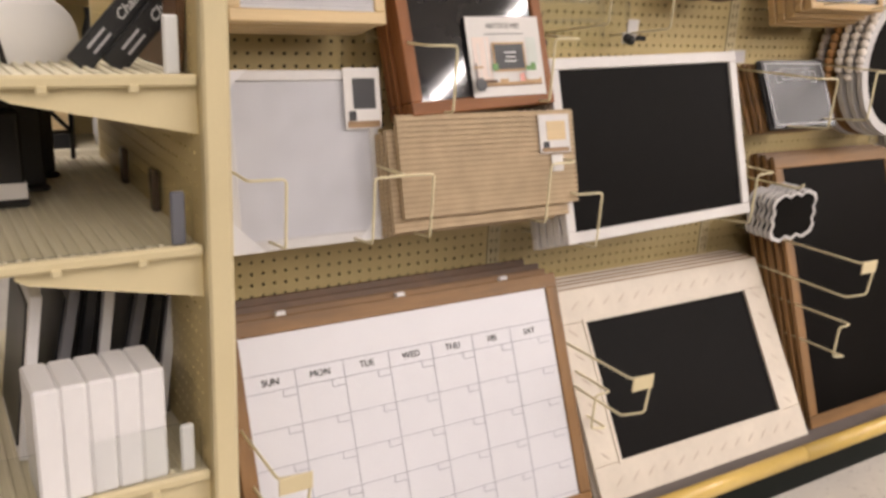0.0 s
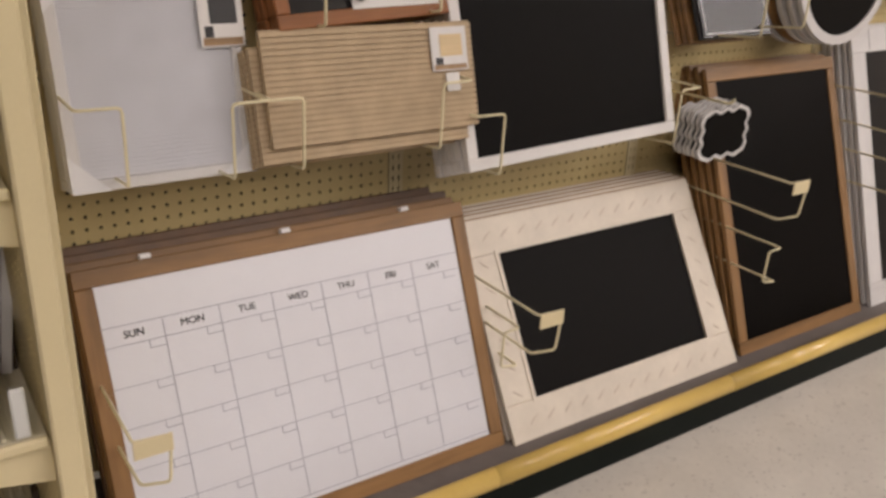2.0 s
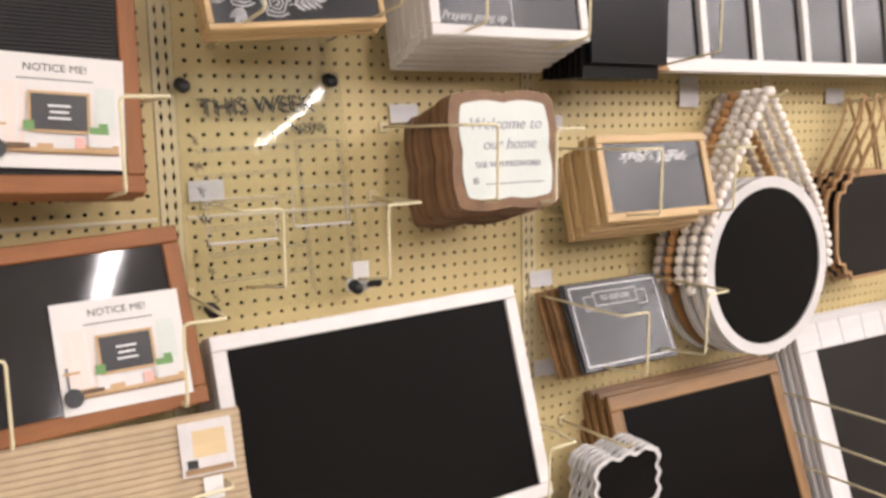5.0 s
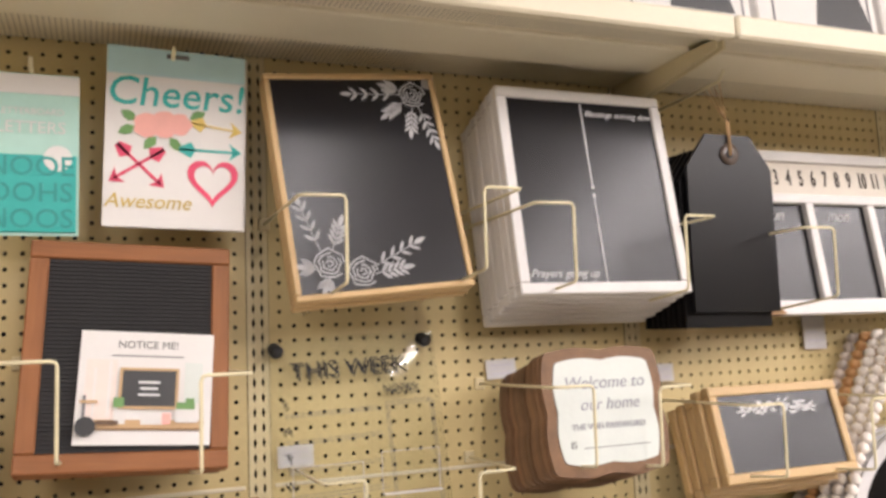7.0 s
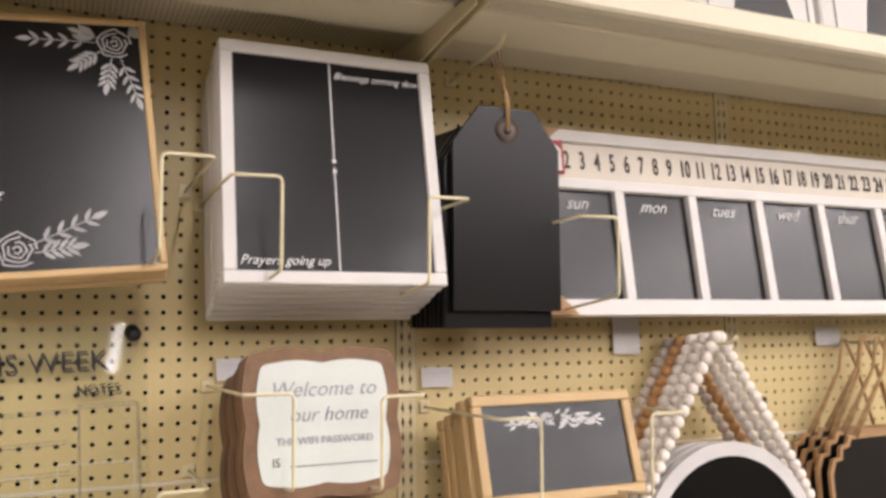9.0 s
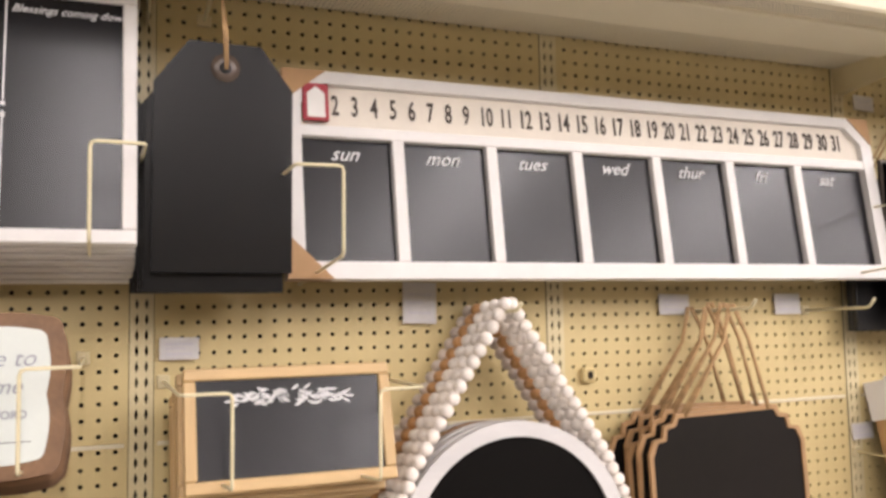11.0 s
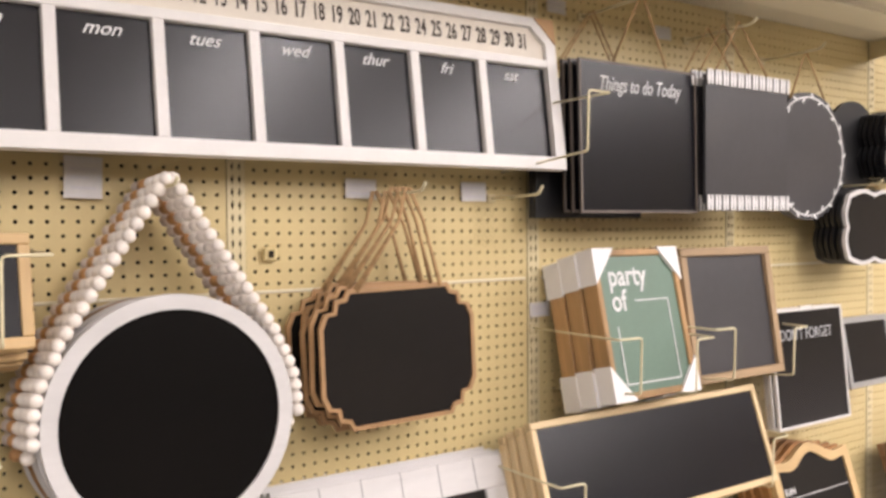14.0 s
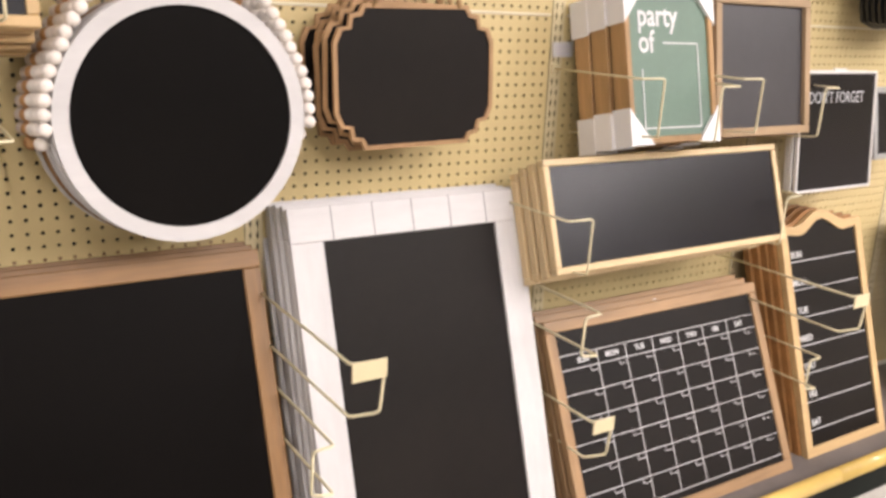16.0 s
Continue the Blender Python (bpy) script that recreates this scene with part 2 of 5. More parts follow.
def glass(name, tint=(0.96, 0.97, 0.95), rough=0.03, wave=0.0, scale=9.0):
    """Clear sheet plastic; wave gives it a slightly buckled surface."""
    m = bpy.data.materials.new(name)
    m.use_nodes = True
    nt = m.node_tree
    out = nt.nodes["Material Output"]
    nt.nodes.remove(nt.nodes["Principled BSDF"])
    tr, gl, mx = nt.nodes.new("ShaderNodeBsdfTransparent"), nt.nodes.new("ShaderNodeBsdfGlossy"), nt.nodes.new("ShaderNodeMixShader")
    fr = nt.nodes.new("ShaderNodeLayerWeight")
    fr.inputs[0].default_value = 0.12
    tr.inputs[0].default_value = (*tint, 1)
    gl.inputs["Roughness"].default_value = rough
    if wave:
        no, bp = nt.nodes.new("ShaderNodeTexNoise"), nt.nodes.new("ShaderNodeBump")
        no.inputs["Scale"].default_value, no.inputs["Detail"].default_value = scale, 1.5
        bp.inputs["Strength"].default_value, bp.inputs["Distance"].default_value = wave, 0.01
        tc = nt.nodes.new("ShaderNodeTexCoord")
        nt.links.new(tc.outputs["Object"], no.inputs["Vector"])
        nt.links.new(no.outputs[0], bp.inputs["Height"])
        nt.links.new(bp.outputs[0], gl.inputs["Normal"])
    nt.links.new(fr.outputs["Fresnel"], mx.inputs[0])
    nt.links.new(tr.outputs[0], mx.inputs[1])
    nt.links.new(gl.outputs[0], mx.inputs[2])
    nt.links.new(mx.outputs[0], out.inputs[0])
    return m


ACRYL = glass("clear_acrylic", (0.975, 0.98, 0.97))
SHEET = glass("buckled_acrylic", (0.985, 0.988, 0.982), 0.035, 0.12, 5.0)
BAG = glass("clear_plastic_wrap", (0.985, 0.985, 0.985), 0.16, 0.3, 14.0)
GLOSSB = mat("wrapped_black_felt", (0.016, 0.0155, 0.017), 0.055, swing=0.018, var=0.1, scale=3, fine=30, bump=0.01)
RIMW = mat("tan_rim_wood", (0.40, 0.235, 0.11), 0.5, var=0.14, scale=18, fine=120, bump=0.08, rand=0.12)
FACE = mat("sage_white_print", (0.62, 0.66, 0.62), 0.5, var=0.04, scale=12, fine=120)


def glow(name, colour, strength):
    m = bpy.data.materials.new(name)
    m.use_nodes = True
    b = m.node_tree.nodes["Principled BSDF"]
    b.inputs["Base Color"].default_value = (0.8, 0.8, 0.8, 1)
    b.inputs["Emission Color"].default_value, b.inputs["Emission Strength"].default_value = (*colour, 1), strength
    return m


TUBE = glow("lit_tube", (1.0, 0.95, 0.88), 6.0)


# ---- mesh helpers ----
def done(bm, smooth=False):
    me = bpy.data.meshes.new("mesh")
    bmesh.ops.recalc_face_normals(bm, faces=bm.faces)
    bm.to_mesh(me)
    bm.free()
    if smooth:
        for p in me.polygons:
            p.use_smooth = True
    return me


BOXES = {}


def box(sx, sy, sz, bev=0.0015, at=(0, 0, 0)):
    """A bevelled box mesh of that size centred at a point; equal ones are shared."""
    key = tuple(round(v, 5) for v in (sx, sy, sz, bev, *at))
    if key not in BOXES:
        bm = bmesh.new()
        bmesh.ops.create_cube(bm, size=1)
        bmesh.ops.scale(bm, vec=(sx, sy, sz), verts=bm.verts)
        if bev:
            bmesh.ops.bevel(bm, geom=list(bm.edges), offset=min(bev, 0.3 * min(sx, sy, sz)), segments=1, affect="EDGES")
        bmesh.ops.translate(bm, vec=at, verts=bm.verts)
        BOXES[key] = done(bm)
    return BOXES[key]


def joined(boxes, bev=0.0):
    """One mesh of several boxes (sx, sy, sz, x, y, z)."""
    bm = bmesh.new()
    for sx, sy, sz, x, y, z in boxes:
        r = bmesh.ops.create_cube(bm, size=1, matrix=Matrix.Translation((x, y, z)) @ Matrix.Diagonal((sx, sy, sz, 1)))
    if bev:
        bmesh.ops.bevel(bm, geom=list(bm.edges), offset=bev, segments=1, affect="EDGES")
    return done(bm)


def tube(pts, r=0.0026, sides=7, smooth=True):
    """A round wire through the points, with closed ends."""
    pts = [Vector(p) for p in pts]
    bm, rings = bmesh.new(), []
    up = Vector((0.13, 0.31, 0.94))
    for i, p in enumerate(pts):
        a = pts[max(i - 1, 0)]
        b = pts[min(i + 1, len(pts) - 1)]
        d = (b - a).normalized()
        s = d.cross(up).normalized() if abs(d.dot(up)) < 0.99 else d.cross(Vector((1, 0, 0))).normalized()
        u = s.cross(d)
        rings.append([bm.verts.new(p + r * (math.cos(k * math.tau / sides) * s + math.sin(k * math.tau / sides) * u)) for k in range(sides)])
    for a, b in zip(rings, rings[1:]):
        for k in range(sides):
            bm.faces.new((a[k], a[(k + 1) % sides], b[(k + 1) % sides], b[k]))
    bm.faces.new(rings[0])
    bm.faces.new(rings[-1])
    return done(bm, smooth)


def rounded(pts, r=0.008):
    """The same path with its corners rounded off."""
    pts = [Vector(p) for p in pts]
    out = [pts[0]]
    for a, b, c in zip(pts, pts[1:], pts[2:]):
        e, f = (a - b), (c - b)
        q = min(r, 0.45 * e.length, 0.45 * f.length)
        p0, p1 = b + e.normalized() * q, b + f.normalized() * q
        out += [p0, (p0 + p1) * 0.25 + b * 0.5, p1]
    return out + [pts[-1]]


def plate(outline, thick, bev=0.001, holes=()):
    """A flat plate in the xz plane, its front at y = 0 and its back at y = thick."""
    bm = bmesh.new()
    vs = [bm.verts.new((x, 0, z)) for x, z in outline]
    f = bm.faces.new(vs)
    r = bmesh.ops.extrude_face_region(bm, geom=[f])
    bmesh.ops.translate(bm, vec=(0, thick, 0), verts=[v for v in r["geom"] if isinstance(v, bmesh.types.BMVert)])
    return done(bm)


def ring_plate(outer, inner, y0, y1):
    """A flat band between two outlines with the same number of points, from y0 to y1."""
    bm = bmesh.new()
    n = len(outer)
    v = [[bm.verts.new((x, y, z)) for x, z in loop] for loop in (outer, inner) for y in (y0, y1)]
    of, ob_, nf, nb = v
    for i in range(n):
        j = (i + 1) % n
        bm.faces.new((of[i], of[j], nf[j], nf[i]))
        bm.faces.new((ob_[i], ob_[j], nb[j], nb[i]))
        bm.faces.new((of[i], of[j], ob_[j], ob_[i]))
        bm.faces.new((nf[i], nf[j], nb[j], nb[i]))
    return done(bm)


def scaled(outline, dx, dz=None):
    """The outline drawn in towards its middle by about dx and dz."""
    dz = dx if dz is None else dz
    cx = sum(p[0] for p in outline) / len(outline)
    cz = sum(p[1] for p in outline) / len(outline)
    w = max(abs(p[0] - cx) for p in outline)
    h = max(abs(p[1] - cz) for p in outline)
    return [(cx + (x - cx) * (w - dx) / w, cz + (z - cz) * (h - dz) / h) for x, z in outline]


def lathe(profile, sides=20):
    bm = bmesh.new()
    rings = [[bm.verts.new((r * math.cos(k * math.tau / sides), r * math.sin(k * math.tau / sides), z)) for k in range(sides)] for r, z in profile]
    for a, b in zip(rings, rings[1:]):
        for k in range(sides):
            bm.faces.new((a[k], a[(k + 1) % sides], b[(k + 1) % sides], b[k]))
    bm.faces.new(rings[0])
    bm.faces.new(rings[-1])
    return done(bm, True)


def put(name, me, material, parent=None, label="", m=None, cat="", kind="", group=""):
    """Links a mesh as one object; without a parent it is a thing."""
    if not me.materials:
        me.materials.append(material)
    elif me.materials[0] != material:
        me = me.copy()
        me.materials.clear()
        me.materials.append(material)
    ob = new(name, me)
    if parent:
        ob.parent = parent
    if m is not None:
        ob.matrix_basis = m
    return tagged(ob, label, cat, group, kind)


def part(name, me, material, parent, label="", m=None):
    return put(name, me, material, parent, label, m)


def thing(name, label, cat, m, group="", kind=""):
    ob = new(name)
    ob.empty_display_size = 0.05
    ob.matrix_basis = m
    return tagged(ob, label, cat, group, kind)


LETTERS = {}


def letters(body, size, shear=0.0, width=1.0, bold=0.0, depth=0.0004):
    """The mesh of a word in the built-in font, upright in the xz plane, its front towards -y, centred."""
    key = (body, size, shear, width, bold)
    if key not in LETTERS:
        cu = bpy.data.curves.new("letters", "FONT")
        cu.body, cu.size, cu.shear, cu.extrude, cu.offset = body, size, shear, depth, bold * size
        cu.align_x, cu.align_y, cu.resolution_u = "CENTER", "CENTER", 3
        tmp = bpy.data.objects.new("letters", cu)
        scene.collection.objects.link(tmp)
        me = bpy.data.meshes.new_from_object(tmp.evaluated_get(bpy.context.evaluated_depsgraph_get()))
        bpy.data.objects.remove(tmp)
        bpy.data.curves.remove(cu)
        me.transform(Matrix.Diagonal((width, 1, 1, 1)))
        me.transform(Matrix.Rotation(radians(90), 4, "X"))
        me.materials.clear()
        LETTERS[key] = me
    return LETTERS[key]


def write(body, size, x, z, material, parent, y=-0.001, turn=0.0, **kw):
    return part("lettering", letters(body, size, **kw), material, parent, "", pose(x, y, z, 0, -turn, 0))


def bars(items, y=-0.0008, t=0.0006):
    """Thin printed bars (x, z, w, h) in one mesh."""
    return joined([(w, t, h, x, y, z) for x, z, w, h in items])


def leaning(x0, x1, yb, zb, yt, zt, roll=0.0):
    """The pose of a board whose front lower edge runs from x0 to x1 at (yb, zb) and whose top lies at (yt, zt); and its size."""
    up = Vector((0, yt - yb, zt - zb))
    h = up.length
    up.normalize()
    side = Vector((1, 0, 0))
    back = up.cross(side)
    rot = Matrix((side, back, up)).transposed().to_4x4()
    return Matrix.Translation(((x0 + x1) / 2, yb, zb)) @ rot @ pose(0, 0, 0, 0, roll, 0), x1 - x0, h


def rails(parent, w, h, fw, ft, material, name="frame_rail", bev=0.002, rim=0.0):
    """Four frame members round a board of w by h, each with its grain along its length."""
    long_h, long_v = box(w, ft, fw, bev), box(h - 2 * fw - 0.001, ft, fw, bev)
    part(name, long_h, material, parent, "", pose(0, ft / 2, fw / 2))
    part(name, long_h, material, parent, "", pose(0, ft / 2, h - fw / 2))
    part(name, long_v, material, parent, "", pose(-w / 2 + fw / 2, ft / 2, h / 2, 0, 90, 0))
    part(name, long_v, material, parent, "", pose(w / 2 - fw / 2, ft / 2, h / 2, 0, 90, 0))


def stack(ob, n, step, group, drift=0.003, dz=0.0, dx=0.0):
    """n - 1 more of the same board behind it."""
    rnd = random.Random(len(group) * 7 + n)
    for k in range(1, n):
        copy_thing(ob, ob.matrix_basis @ pose(rnd.uniform(-drift, drift) + dx * k, step * k, rnd.uniform(0, drift) + dz * k, 0, rnd.uniform(-0.25, 0.25), 0))


def framed(name, label, cat, geo, fw, ft, fmat, pmat, n=1, step=None, group="", recess=0.005, roll=0.0, dz=0.0, build=None, dx=0.0, drift=0.003, inset=0.008, edge=None):
    """A framed board with a panel, and n - 1 more stacked behind it."""
    m, w, h = leaning(*geo, roll)
    ob = thing(name, label, cat, m, group)
    rails(ob, w, h, fw, ft, fmat)
    part("panel", box(w - 2 * fw + 0.006, ft - recess - 0.002, h - 2 * fw + 0.006, 0), pmat, ob, "", pose(0, recess + (ft - recess - 0.002) / 2, h / 2))
    # the inset backing is near black to paint shade into the stack's gaps
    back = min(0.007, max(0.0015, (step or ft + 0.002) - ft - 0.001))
    part("backing_sheet", box(w - 2 * inset, back, h - 2 * inset, 0), DARK, ob, "hardboard backing, near black for the shade between stacked boards", pose(0, ft + back / 2 + 0.0002, h / 2))
    if edge:
        part("raw_edge", box(w - 0.006, ft - 0.001, 0.004, 0.001), edge, ob, "raw brown board edge", pose(0, ft / 2, h + 0.0015))
    front = ob
    if n > 1:
        stack(ob, n, step or ft + 0.002, group, drift, dz, dx)
    if build:
        build(front, w, h, recess)
    return front, w, h

# ---- the large structure ----
BAY = 0.762
X_LEFT, X_RIGHT = -0.762, 4.572
put("floor", box(24, 20, 0.1, 0, (2, -4.5, -0.05)), FLOOR, None, "pale terrazzo shop floor with small dark chips", cat="floor", kind="structure")
put("ceiling", box(24, 20, 0.1, 0, (2, -4.5, CEIL + 0.05)), CEILM, None, "white tiled shop ceiling", cat="ceiling", kind="structure")
put("wall_south", box(24, 0.15, CEIL, 0, (2, -14.4, CEIL / 2)), WALLM, None, "plain painted hall wall", cat="wall", kind="structure")
put("wall_north", box(24, 0.15, CEIL, 0, (2, 5.4, CEIL / 2)), WALLM, None, "plain painted hall wall", cat="wall", kind="structure")
put("wall_west", box(0.15, 19.6, CEIL, 0, (-9.9, -4.5, CEIL / 2)), WALLM, None, "plain painted hall wall", cat="wall", kind="structure")
put("wall_east", box(0.15, 19.6, CEIL, 0, (13.9, -4.5, CEIL / 2)), WALLM, None, "plain painted hall wall", cat="wall", kind="structure")
# every lamp gets a strip fixture, the added brightening ones too
for lx, ly, watts in LAMPS:
    f = thing("ceiling_light", "white strip light with two lit tubes on the ceiling", "ceiling light", pose(lx, ly, CEIL), "ceiling strip lights")
    ln_ = 3.25 if ly < 0 else 1.2
    part("housing", box(0.26, 2 * ln_, 0.05, 0.006, (0, 0, -0.028)), WHITE, f)
    for s in (-0.06, 0.06):
        part("tube", tube([(s, -ln_ + 0.06, -0.07), (s, ln_ - 0.06, -0.07)], 0.013, 8), TUBE, f, "lit white tube")

# an unseen rack added behind the walker; its dark panel and height shape the light
opp = thing("opposite_shelf_rack", "unseen metal rack added across the aisle to shape light and reflections", "shelf rack", pose(1.5, -3.1, 0))
part("back_panel", box(8, 0.05, 1.3, 0.002, (0, 0, 0.7)), DECK, opp)
for z in (0.15, 0.6, 1.05):
    part("shelf", box(8, 0.4, 0.03, 0.004, (0, 0.23, z)), SHELF, opp)
part("kick_plate", box(8, 0.38, 0.13, 0.002, (0, 0.22, 0.065)), KICK, opp)


def holed(x0, nx, z0, nz, px, pz, hw, hh, left, right, low, high, sides=8, depth=0.005):
    """A board in the xz plane, front at y = 0, with nx by nz holes of half size hw, hh that go right through it."""
    vs, fs = [], []
    xs = [left] + [x0 + px * (i + 0.5) for i in range(nx - 1)] + [right]
    zs = [low] + [z0 + pz * (k + 0.5) for k in range(nz - 1)] + [high]
    for i in range(nx):
        for k in range(nz):
            cx, cz, b = x0 + px * i, z0 + pz * k, len(vs)
            vs += [(xs[i], 0, zs[k]), (xs[i + 1], 0, zs[k]), (xs[i + 1], 0, zs[k + 1]), (xs[i], 0, zs[k + 1])]
            n = sides
            for y in (0, depth):
                vs += [(cx + hw * math.cos((s + 0.5) * math.tau / n - math.pi * 0.75) * (1.41 if n == 4 else 1),
                        y, cz + hh * math.sin((s + 0.5) * math.tau / n - math.pi * 0.75) * (1.41 if n == 4 else 1)) for s in range(n)]
            if n == 8:
                # corner c belongs to the ring points 2c - 1 and 2c
                for c in range(4):
                    p, q, r = b + 4 + (2 * c - 1) % 8, b + 4 + 2 * c, b + 4 + (2 * c + 1) % 8
                    fs += [(b + c, q, p), (b + c, b + (c + 1) % 4, r, q)]
            else:
                for c in range(4):
                    fs += [(b + c, b + (c + 1) % 4, b + 4 + c, b + 4 + (c - 1) % 4)]
            for s in range(n):
                fs.append((b + 4 + s, b + 4 + (s + 1) % n, b + 4 + n + (s + 1) % n, b + 4 + n + s))
    me = bpy.data.meshes.new("mesh")
    me.from_pydata(vs, [], fs)
    bm = bmesh.new()
    bm.from_mesh(me)
    bmesh.ops.remove_doubles(bm, verts=bm.verts, dist=0.00005)
    bm.to_mesh(me)
    bm.free()
    return me


Z_TOP, Z_HOLE, PITCH = 2.30, 1.568, 0.0254
rows_low = int((Z_HOLE - 0.16) / PITCH)
rows_all = rows_low + 1 + int((Z_TOP - Z_HOLE) / PITCH) - 1
z_first = Z_HOLE - rows_low * PITCH
peg_mesh = holed(0.0381, 28, z_first, rows_all, PITCH, PITCH, 0.0039, 0.0039, 0.0195, BAY - 0.0195, 0.12, Z_TOP)
post_mesh = holed(-0.0075, 2, z_first + 0.006, rows_all, 0.015, PITCH, 0.0022, 0.0072, -0.0185, 0.0185, 0.12, Z_TOP, sides=4, depth=0.004)
gondola = thing("wall_pegboard", "almond pegboard back wall of a shop rack", "pegboard wall", pose(0, 0, 0), kind="structure")
for b in range(-1, 6):
    part("pegboard_panel", peg_mesh, PEG, gondola, "", pose(b * BAY, 0, 0))
    part("slotted_upright", post_mesh, METAL, gondola, "slotted cream steel upright", pose(b * BAY, -0.002, 0))
# dark sheet right behind the panels paints the shade inside the peg holes
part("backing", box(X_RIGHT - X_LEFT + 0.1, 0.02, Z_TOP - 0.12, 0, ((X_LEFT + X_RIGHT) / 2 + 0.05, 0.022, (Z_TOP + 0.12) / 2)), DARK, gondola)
for b in range(-1, 6):
    part("seam_strip", box(BAY - 0.05, 0.004, 0.0065, 0.001, ((b + 0.5) * BAY, -0.001, 1.3235)), SHELF, gondola, "pale panel joint strip")
base = thing("rack_base", "black kick plate with a grey deck and rounded yellow bumper", "rack base", pose(0, 0, 0), kind="structure")
part("kick_plate", box(X_RIGHT - X_LEFT, 0.43, 0.09, 0.003, ((X_LEFT + X_RIGHT) / 2, -0.215, 0.045)), KICK, base)
part("deck", box(X_RIGHT - X_LEFT, 0.425, 0.014, 0.002, ((X_LEFT + X_RIGHT) / 2, -0.2145, 0.098)), DECK, base)
prof = [(-0.424, 0.119)] + [(-0.43 - 0.026 * math.sin(a), 0.111 + 0.026 * math.cos(a)) for a in [math.pi * k / 10 for k in range(0, 11)]] + [(-0.424, 0.09)]
for b in range(-1, 6):
    bm = bmesh.new()
    ends = [[bm.verts.new((x, y, z)) for y, z in prof] for x in (b * BAY + 0.0006, (b + 1) * BAY - 0.0006)]
    for i in range(len(prof) - 1):
        bm.faces.new((ends[0][i], ends[0][i + 1], ends[1][i + 1], ends[1][i]))
    bm.faces.new(ends[0])
    bm.faces.new(ends[1])
    part("bumper", done(bm, True), BUMPER, base, "rounded yellow vinyl bumper strip")

# the high shelf over the boards, bay by bay
SHELF_D, SHELF_Z = 0.37, 2.094
for b in (-1, 1, 3):
    s = thing("high_shelf", "cream enamelled metal shelf over the boards", "shelf", pose(b * BAY, 0, 0), "high shelves")
    for y0, y1, drop, sheet in ((-0.355, -0.262, 0.019, PERF), (-0.262, -0.135, 0.027, SHELF), (-0.135, -0.012, 0.019, PERF)):
        part("pan", box(2 * BAY - 0.03, y1 - y0 - 0.002, 0.005, 0.001, (BAY, (y0 + y1) / 2, SHELF_Z - drop)), sheet, s, "pressed enamelled underside")
    for y in (-0.262, -0.135):
        part("pan_fold", box(2 * BAY - 0.03, 0.006, 0.012, 0.002, (BAY, y, SHELF_Z - 0.0235)), SHELF, s)
    part("return_flange", box(2 * BAY - 0.02, 0.022, 0.012, 0.003, (BAY, -SHELF_D + 0.022, SHELF_Z - 0.030)), SHELF, s)
    part("top_sheet", box(2 * BAY - 0.004, SHELF_D - 0.004, 0.004, 0.0, (BAY, -SHELF_D / 2, SHELF_Z - 0.003)), SHELF, s)
    part("front_lip", box(2 * BAY - 0.003, 0.016, 0.042, 0.005, (BAY, -SHELF_D, SHELF_Z - 0.021)), SHELF, s)
    br = plate([(0, 0), (-0.335, 0.034), (-0.335, 0.05), (0, 0.066)], 0.004)
    for side in (0.006, 2 * BAY - 0.010):
        part("bracket", br, METAL, s, "tapered steel bracket", Matrix.Translation((side, -0.002, SHELF_Z - 0.082)) @ pose(0, 0, 0, 0, 0, 90))


# ---- wire brackets and hooks ----
def wire_bracket(x, z, s, d=0.21, h=0.135, back=-0.03, droop=0.0):
    """A wire arm from the wall: out, sideways by s, down and back to the wall."""
    o = thing("wire_bracket", "cream bent wire display bracket on pegboard", "wire bracket", pose(x, 0, z), "wire brackets")
    pts = rounded([(0, 0.006, 0), (0, -d, -droop), (s, -d - 0.004, -droop), (s, -d, -h), (s, 0.006, -h + back)])
    part("wire", tube(pts), WIRE, o)
    part("wall_clip", box(0.02, 0.006, 0.022, 0.002, (0, -0.003, 0)), METAL, o)
    return o


def tag_arm(x, z, d=0.36, s=0.06, drop=0.095, plate_on=True, rise=0.0):
    """Two long wires from the wall over a leaning board, joined at the tip, with a price plate."""
    o = thing("label_arm", "cream wire retaining arm with a price plate" if plate_on else "cream wire retaining arm", "wire arm", pose(x, 0, z), "wire retaining arms")
    if plate_on:
        pts = [(0, 0.006, 0), (0, -d, rise), (s, -d - 0.006, rise), (s - 0.006, -d, rise - drop), (0.012, -d + 0.03, rise - drop - 0.012), (0.0, 0.006, -drop)]
    else:
        pts = [(0, 0.006, 0), (0, -d, rise), (-0.036, -d + 0.008, rise - 0.006), (-0.04, -d + 0.008, rise - drop + 0.004), (0, -d, rise - drop), (0, 0.006, -drop)]
    pts = rounded(pts)
    part("wire", tube(pts, 0.0029), WIRE, o)
    if plate_on:
        part("price_plate", box(0.064, 0.003, 0.034, 0.001, (s / 2, -d - 0.008, rise - 0.012)), METAL, o, "blank cream price plate")
    return o


def peg_hook(x, z, d=0.16, up=0.02):
    o = thing("peg_hook", "cream single wire peg hook", "peg hook", pose(x, 0, z), "peg hooks")
    part("wire", tube(rounded([(0, 0.006, 0), (0, -d + 0.015, 0.004), (0.0, -d, up)]), 0.0034), WIRE, o)
    part("wall_clip", box(0.024, 0.006, 0.02, 0.002, (0, -0.003, 0)), METAL, o)
    return o


